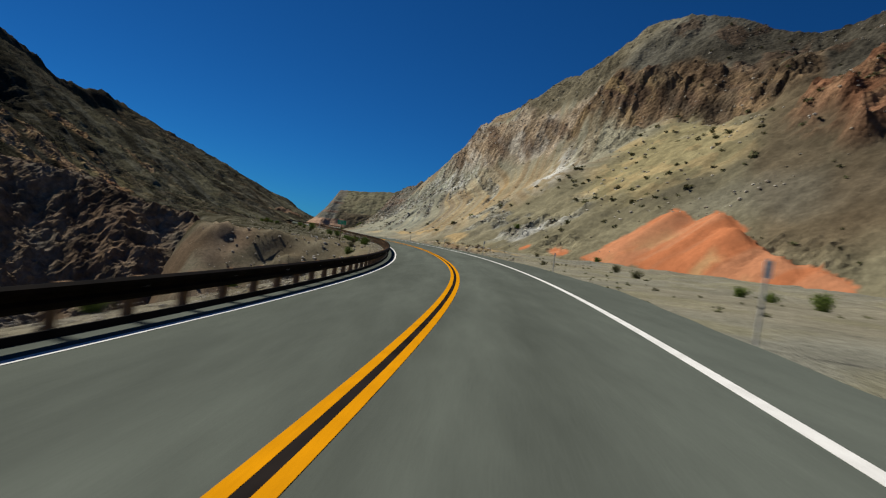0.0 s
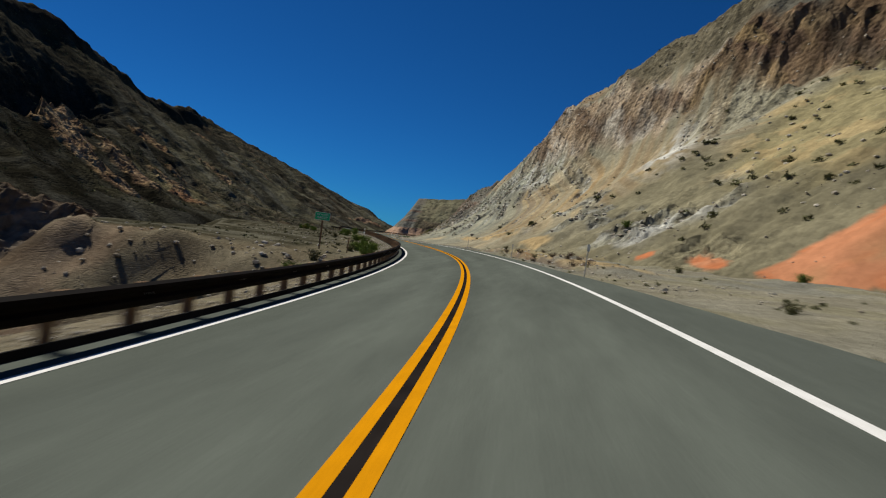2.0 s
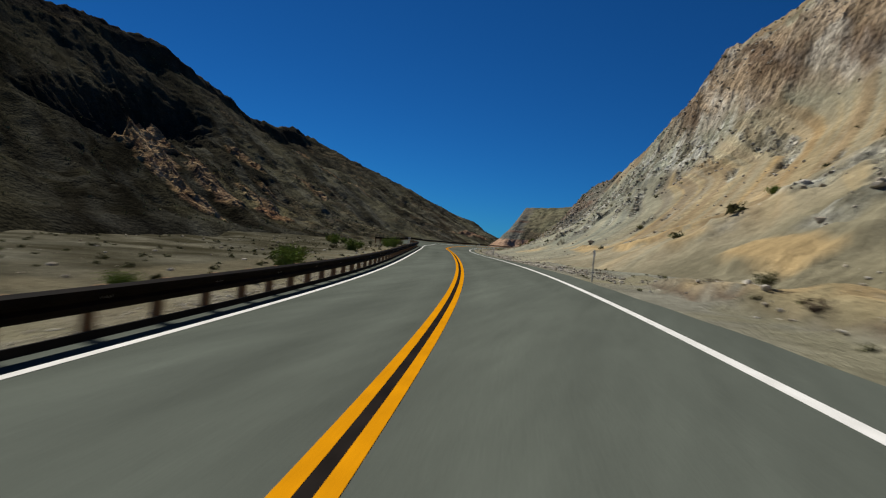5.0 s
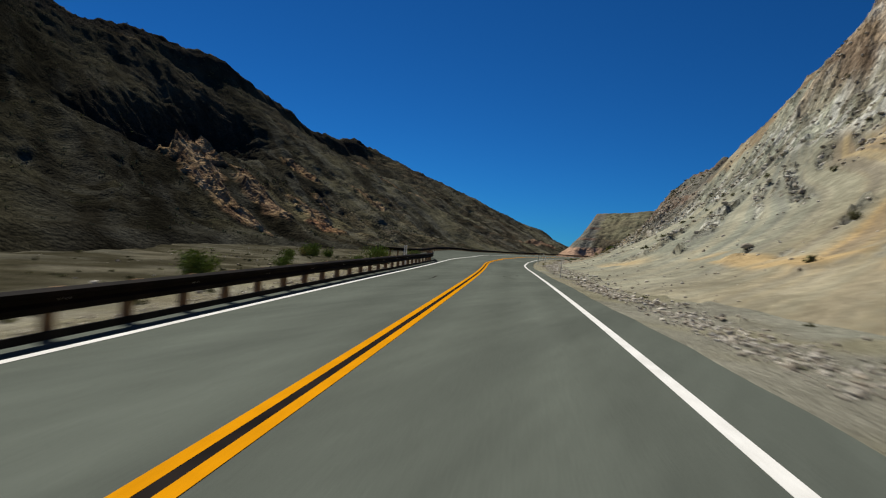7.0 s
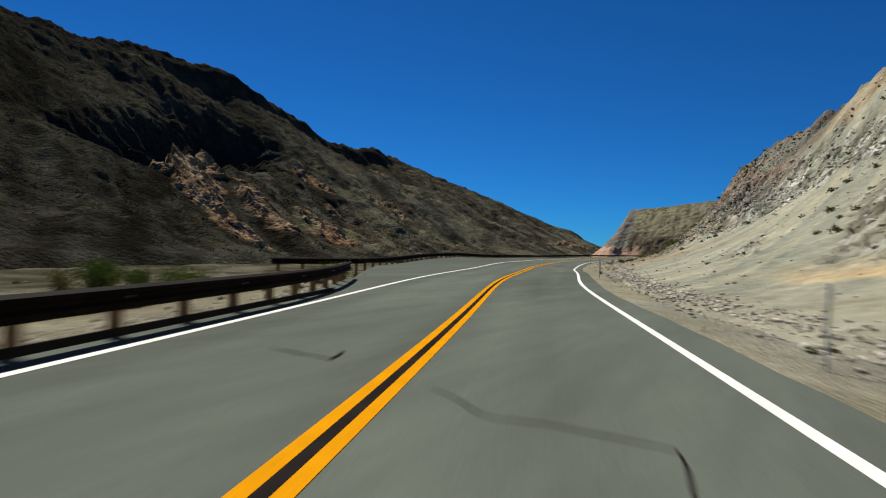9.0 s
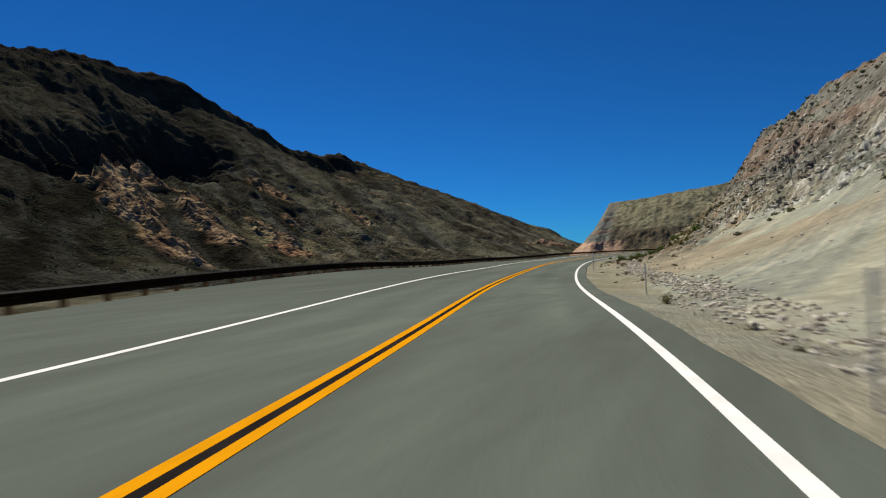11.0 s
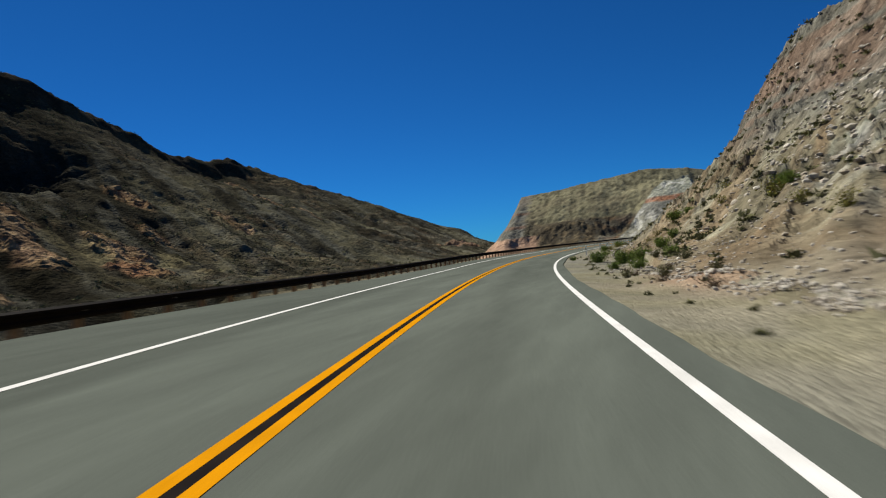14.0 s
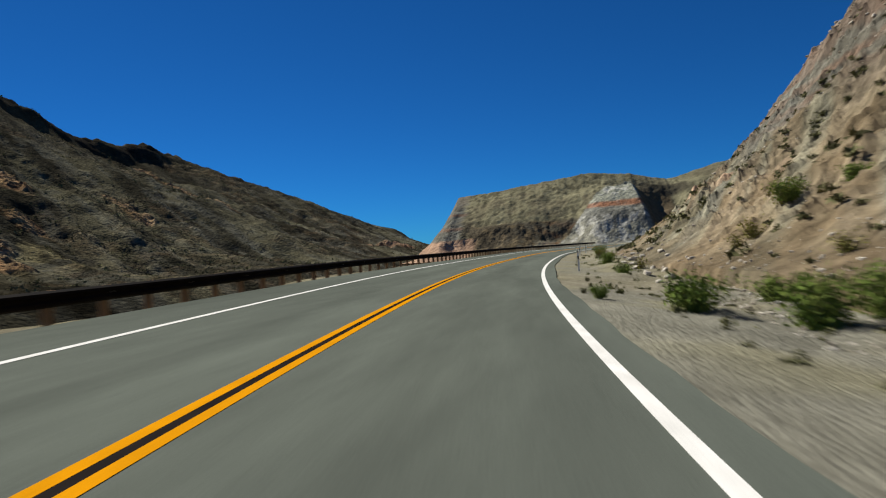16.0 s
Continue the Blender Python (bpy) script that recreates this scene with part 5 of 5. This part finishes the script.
    q = r.uniform(0.02, 1.04, len(y))
    off = toe + q * (top - toe)
    x = road_x(y) + off / np.cos(heading(y))
    dens = 0.10 + 0.55 * box_mask(y, 95, 165, 15) * box_mask(q, 0.15, 0.6, 0.1) + 0.65 * step(290, 330, y) + 0.15 * step(0.9, 0.97, q) + 0.3 * step(95, 60, y)
    dens = dens * step(-0.3, 0.3, fbm(x / 13, y / 13, 3, 201) + 0.2)
    keep = (r.uniform(0, 1, len(y)) < dens) & (np.abs(q - 0.5) < 0.6) & (clay_fans(off, y)[1] < 0.02)
    x, y, off = x[keep], y[keep], off[keep]
    z = hill_height(off, y, x)[0]
    scatter("slope_shrubs", x, y, z, r.uniform(0.2, 0.55, len(x)) * (1 + 0.6 * box_mask(y, 95, 160, 10)), 46, 6, "scattered grey-green desert shrubs on the hillside")
    y = r.uniform(250, 1250, 7000)
    x = -205 - 395 * r.uniform(0, 1.02, len(y)) ** 1.1
    keep = r.uniform(0, 1, len(y)) < 0.25 + 0.7 * step(0, 0.5, fbm(x / 70, y / 70, 3, 211))
    x, y = x[keep], y[keep]
    z = mountain_height(x, y)[0]
    scatter("mountain_shrubs", x, y, z, r.uniform(0.7, 2.0, len(x)), 14, 8, "sparse dark shrubs dotted over the mountain side")
    # low growth on the terrace and verge
    y = r.uniform(78, 205, 380)
    off = -6.8 - r.uniform(0, 1, len(y)) ** 1.5 * 22
    x = road_x(y) + off
    keep = off > terrace_edge(y) + 1
    x, y = x[keep], y[keep]
    scatter("verge_growth", x, y, ground_z(x, y), r.uniform(0.08, 0.26, len(x)), 40, 9, "low dry weeds over the gravel terrace")
    y = r.uniform(20, 400, 1500)
    off = 6.0 + r.uniform(0, 1, len(y)) ** 1.3 * 11
    keep = (off < apron_toe(y)) & (r.uniform(0, 1, len(y)) < 0.25 + 0.75 * step(280, 310, y))
    y, off = y[keep], off[keep]
    x = road_x(y) + off / np.cos(heading(y))
    scatter("shoulder_weeds", x, y, ground_z(x, y), r.uniform(0.06, 0.20, len(x)), 36, 10, "small dry weeds in the roadside gravel")


build_shrubs()


# ---- loose stones ----
def stone_shape(seed):
    rng = np.random.default_rng(seed)
    bm = bmesh.new()
    bmesh.ops.create_icosphere(bm, subdivisions=2, radius=1.0)
    cuts = rng.normal(0, 1, (9, 3))
    cuts /= np.linalg.norm(cuts, axis=1)[:, None]
    for v in bm.verts:
        p = np.array(v.co)
        for c in cuts:
            over = p @ c - 0.62
            if over > 0:
                p = p - c * over * 0.9
        v.co = Vector(p * np.array((1.15, 0.9, 0.7)))
    verts = np.array([v.co for v in bm.verts])
    faces = np.array([[v.index for v in f.verts] for f in bm.faces])
    bm.free()
    return verts, faces


def build_stones():
    shapes = [stone_shape(s) for s in range(5)]
    rng = np.random.default_rng(99)
    meshes = [mesh_of("boulder", v, f, M_STONE) for v, f in shapes]

    def height(x, y, off):
        z = ground_z(x, y)
        return np.where(off > apron_toe(y) - 1.0, np.maximum(z, hill_height(off, y, x)[0]), z)

    # boulders at the foot of the slope
    spots = [(y, 6.9 + 0.8 * rng.uniform(0, 1) + 0.15 * math.sin(y * 0.4) + (1.5 if y > 236 else 0.0), rng.uniform(0.07, 0.19)) for y in np.arange(140, 306, 1.7)]
    spots += [(y, 8.0 + 3 * rng.uniform(), rng.uniform(0.12, 0.30)) for y in np.arange(86, 124, 2.2)]
    spots += [(y, 9.0 + 2.5 * rng.uniform(), rng.uniform(0.14, 0.34)) for y in np.arange(344, 366, 1.2)]
    spots += [(y, -7.5 - 6 * rng.uniform(), rng.uniform(0.07, 0.24)) for y in np.arange(72, 81, 0.4)]
    for y, off, size in spots:
        p = on_road(y, off, 0.0)
        z = float(height(np.array([p[0]]), np.array([p[1]]), np.array([off]))[0])
        ob = new("boulder", meshes[int(rng.integers(5))])
        ob.matrix_basis = pose(p[0], p[1], z + size * 0.18, rng.uniform(-15, 15), rng.uniform(-15, 15), rng.uniform(0, 360)) @ Matrix.Diagonal((size, size, size, 1))
        tagged(ob, "weathered tan and grey boulder lying at the foot of the slope", "boulder", "boulders at the slope foot")

    def scatter(name, x, y, z, size, label):
        n = len(x)
        bm = bmesh.new()
        bmesh.ops.create_icosphere(bm, subdivisions=1, radius=1.0)
        unit = np.array([v.co for v in bm.verts])
        tri = np.array([[v.index for v in f.verts] for f in bm.faces])
        bm.free()
        a = rng.uniform(0, 2 * math.pi, n)
        jig = rng.uniform(0.65, 1.15, (n, len(unit), 1))
        p = unit[None] * jig * np.stack([rng.uniform(0.8, 1.4, n), rng.uniform(0.7, 1.1, n), rng.uniform(0.45, 0.85, n)], -1)[:, None, :]
        c, s = np.cos(a)[:, None], np.sin(a)[:, None]
        p = np.stack([p[..., 0] * c - p[..., 1] * s, p[..., 0] * s + p[..., 1] * c, p[..., 2]], -1) * size[:, None, None]
        p = p + np.stack([x, y, z + size * 0.15], -1)[:, None, :]
        f = tri[None] + (np.arange(n) * len(unit))[:, None, None]
        tagged(new(name, mesh_of(name, p, f.reshape(-1, 3), M_STONE)), label, "stones", kind="stuff")

    y = rng.uniform(60, 400, 26000)
    wander = 0.7 * fbm(y / 13.0, y * 0 + 4.0, 3, 233)
    rubble = box_mask(y, 132, 306, 10)
    off = np.where(rng.uniform(0, 1, len(y)) < 0.75 * rubble, 7.2 + 0.6 * wander + rng.normal(0, 0.5, len(y)), 6.4 + rng.gamma(2.0, 1.6, len(y))) + 1.5 * step(228, 245, y) + 0.6 * step(330, 340, y)
    keep = (off < 17) & (off > 6.0) & (rng.uniform(0, 1, len(y)) < 0.10 + 0.90 * rubble * (off < 8.6 + 1.5 * step(228, 245, y)) + 0.35 * box_mask(y, 282, 345, 6) * (off > 7.5))
    y, off = y[keep], off[keep]
    x = road_x(y) + off / np.cos(heading(y))
    scatter("scree_stones", x, y, height(x, y, off), 0.022 + 0.10 * rng.uniform(0, 1, len(y)) ** 3.0, "loose grey and tan stones along the foot of the slope")
    y = rng.uniform(88, 400, 15000)
    toe, top = apron_toe(y), crest_off(y)
    off = toe + rng.uniform(0, 1, len(y)) ** 1.2 * (top - toe)
    x = road_x(y) + off / np.cos(heading(y))
    keep = (fbm(x / 9, y / 9, 3, 231) > 0.0) & ((rng.uniform(0, 1, len(y)) < 0.35) | (off > toe + 0.42 * (top - toe)) | (y > 270) | (y < 132))
    x, y, off = x[keep], y[keep], off[keep]
    scatter("slope_stones", x, y, height(x, y, off), (0.04 + 0.26 * rng.uniform(0, 1, len(y)) ** 4) * (0.6 + 0.8 * step(12, 45, off)), "broken rocks strewn over the hillside")
    y = rng.uniform(112, 335, 60000)
    toe, top = apron_toe(y), crest_off(y)
    up = rng.uniform(0.03, 0.95, len(y))
    off = toe + up * (top - toe)
    x = road_x(y) + off / np.cos(heading(y))
    brown, pale, rubble, _, grey = rock_bands(off, y, x, up)
    keep = rng.uniform(0, 1, len(y)) < (0.22 * rubble + 0.35 * grey + 0.10 * pale + 0.08 * brown + 0.06 * step(290, 310, y)) * step(14, 22, off)
    x, y, off = x[keep], y[keep], off[keep]
    scatter("outcrop_rocks", x, y, height(x, y, off) - 0.05, 0.12 + 0.34 * rng.uniform(0, 1, len(y)) ** 3, "angular rocks standing out of the hillside outcrops")
    y, off = rng.uniform(58, 80, 420), -8.0 - 15 * rng.uniform(0, 1, 420)
    x = road_x(y) + off / np.cos(heading(y))
    scatter("rubble_slope", x, y, ground_z(x, y), 0.04 + 0.18 * rng.uniform(0, 1, len(y)) ** 3, "tan rubble strewn over the front of the terrace")
    y, off = rng.uniform(-5, 196, 9000), -4.95 - 1.5 * rng.uniform(0, 1, 9000) ** 1.3
    off = off - 1.9 * np.clip((y - 186) / 14.0, 0, None) ** 2
    x = road_x(y) + off / np.cos(heading(y))
    scatter("verge_gravel", x, y, ground_z(x, y), 0.012 + 0.05 * rng.uniform(0, 1, len(y)) ** 3, "loose pale gravel under the guardrail")
    y = rng.uniform(70, 240, 600)
    off = -6.6 - 24 * rng.uniform(0, 1, len(y)) ** 1.4
    keep = off > terrace_edge(y) + 0.5
    y, off = y[keep], off[keep]
    x = road_x(y) + off / np.cos(heading(y))
    scatter("terrace_stones", x, y, ground_z(x, y), 0.03 + 0.14 * rng.uniform(0, 1, len(y)) ** 3, "pale stones scattered over the gravel terrace")


build_stones()
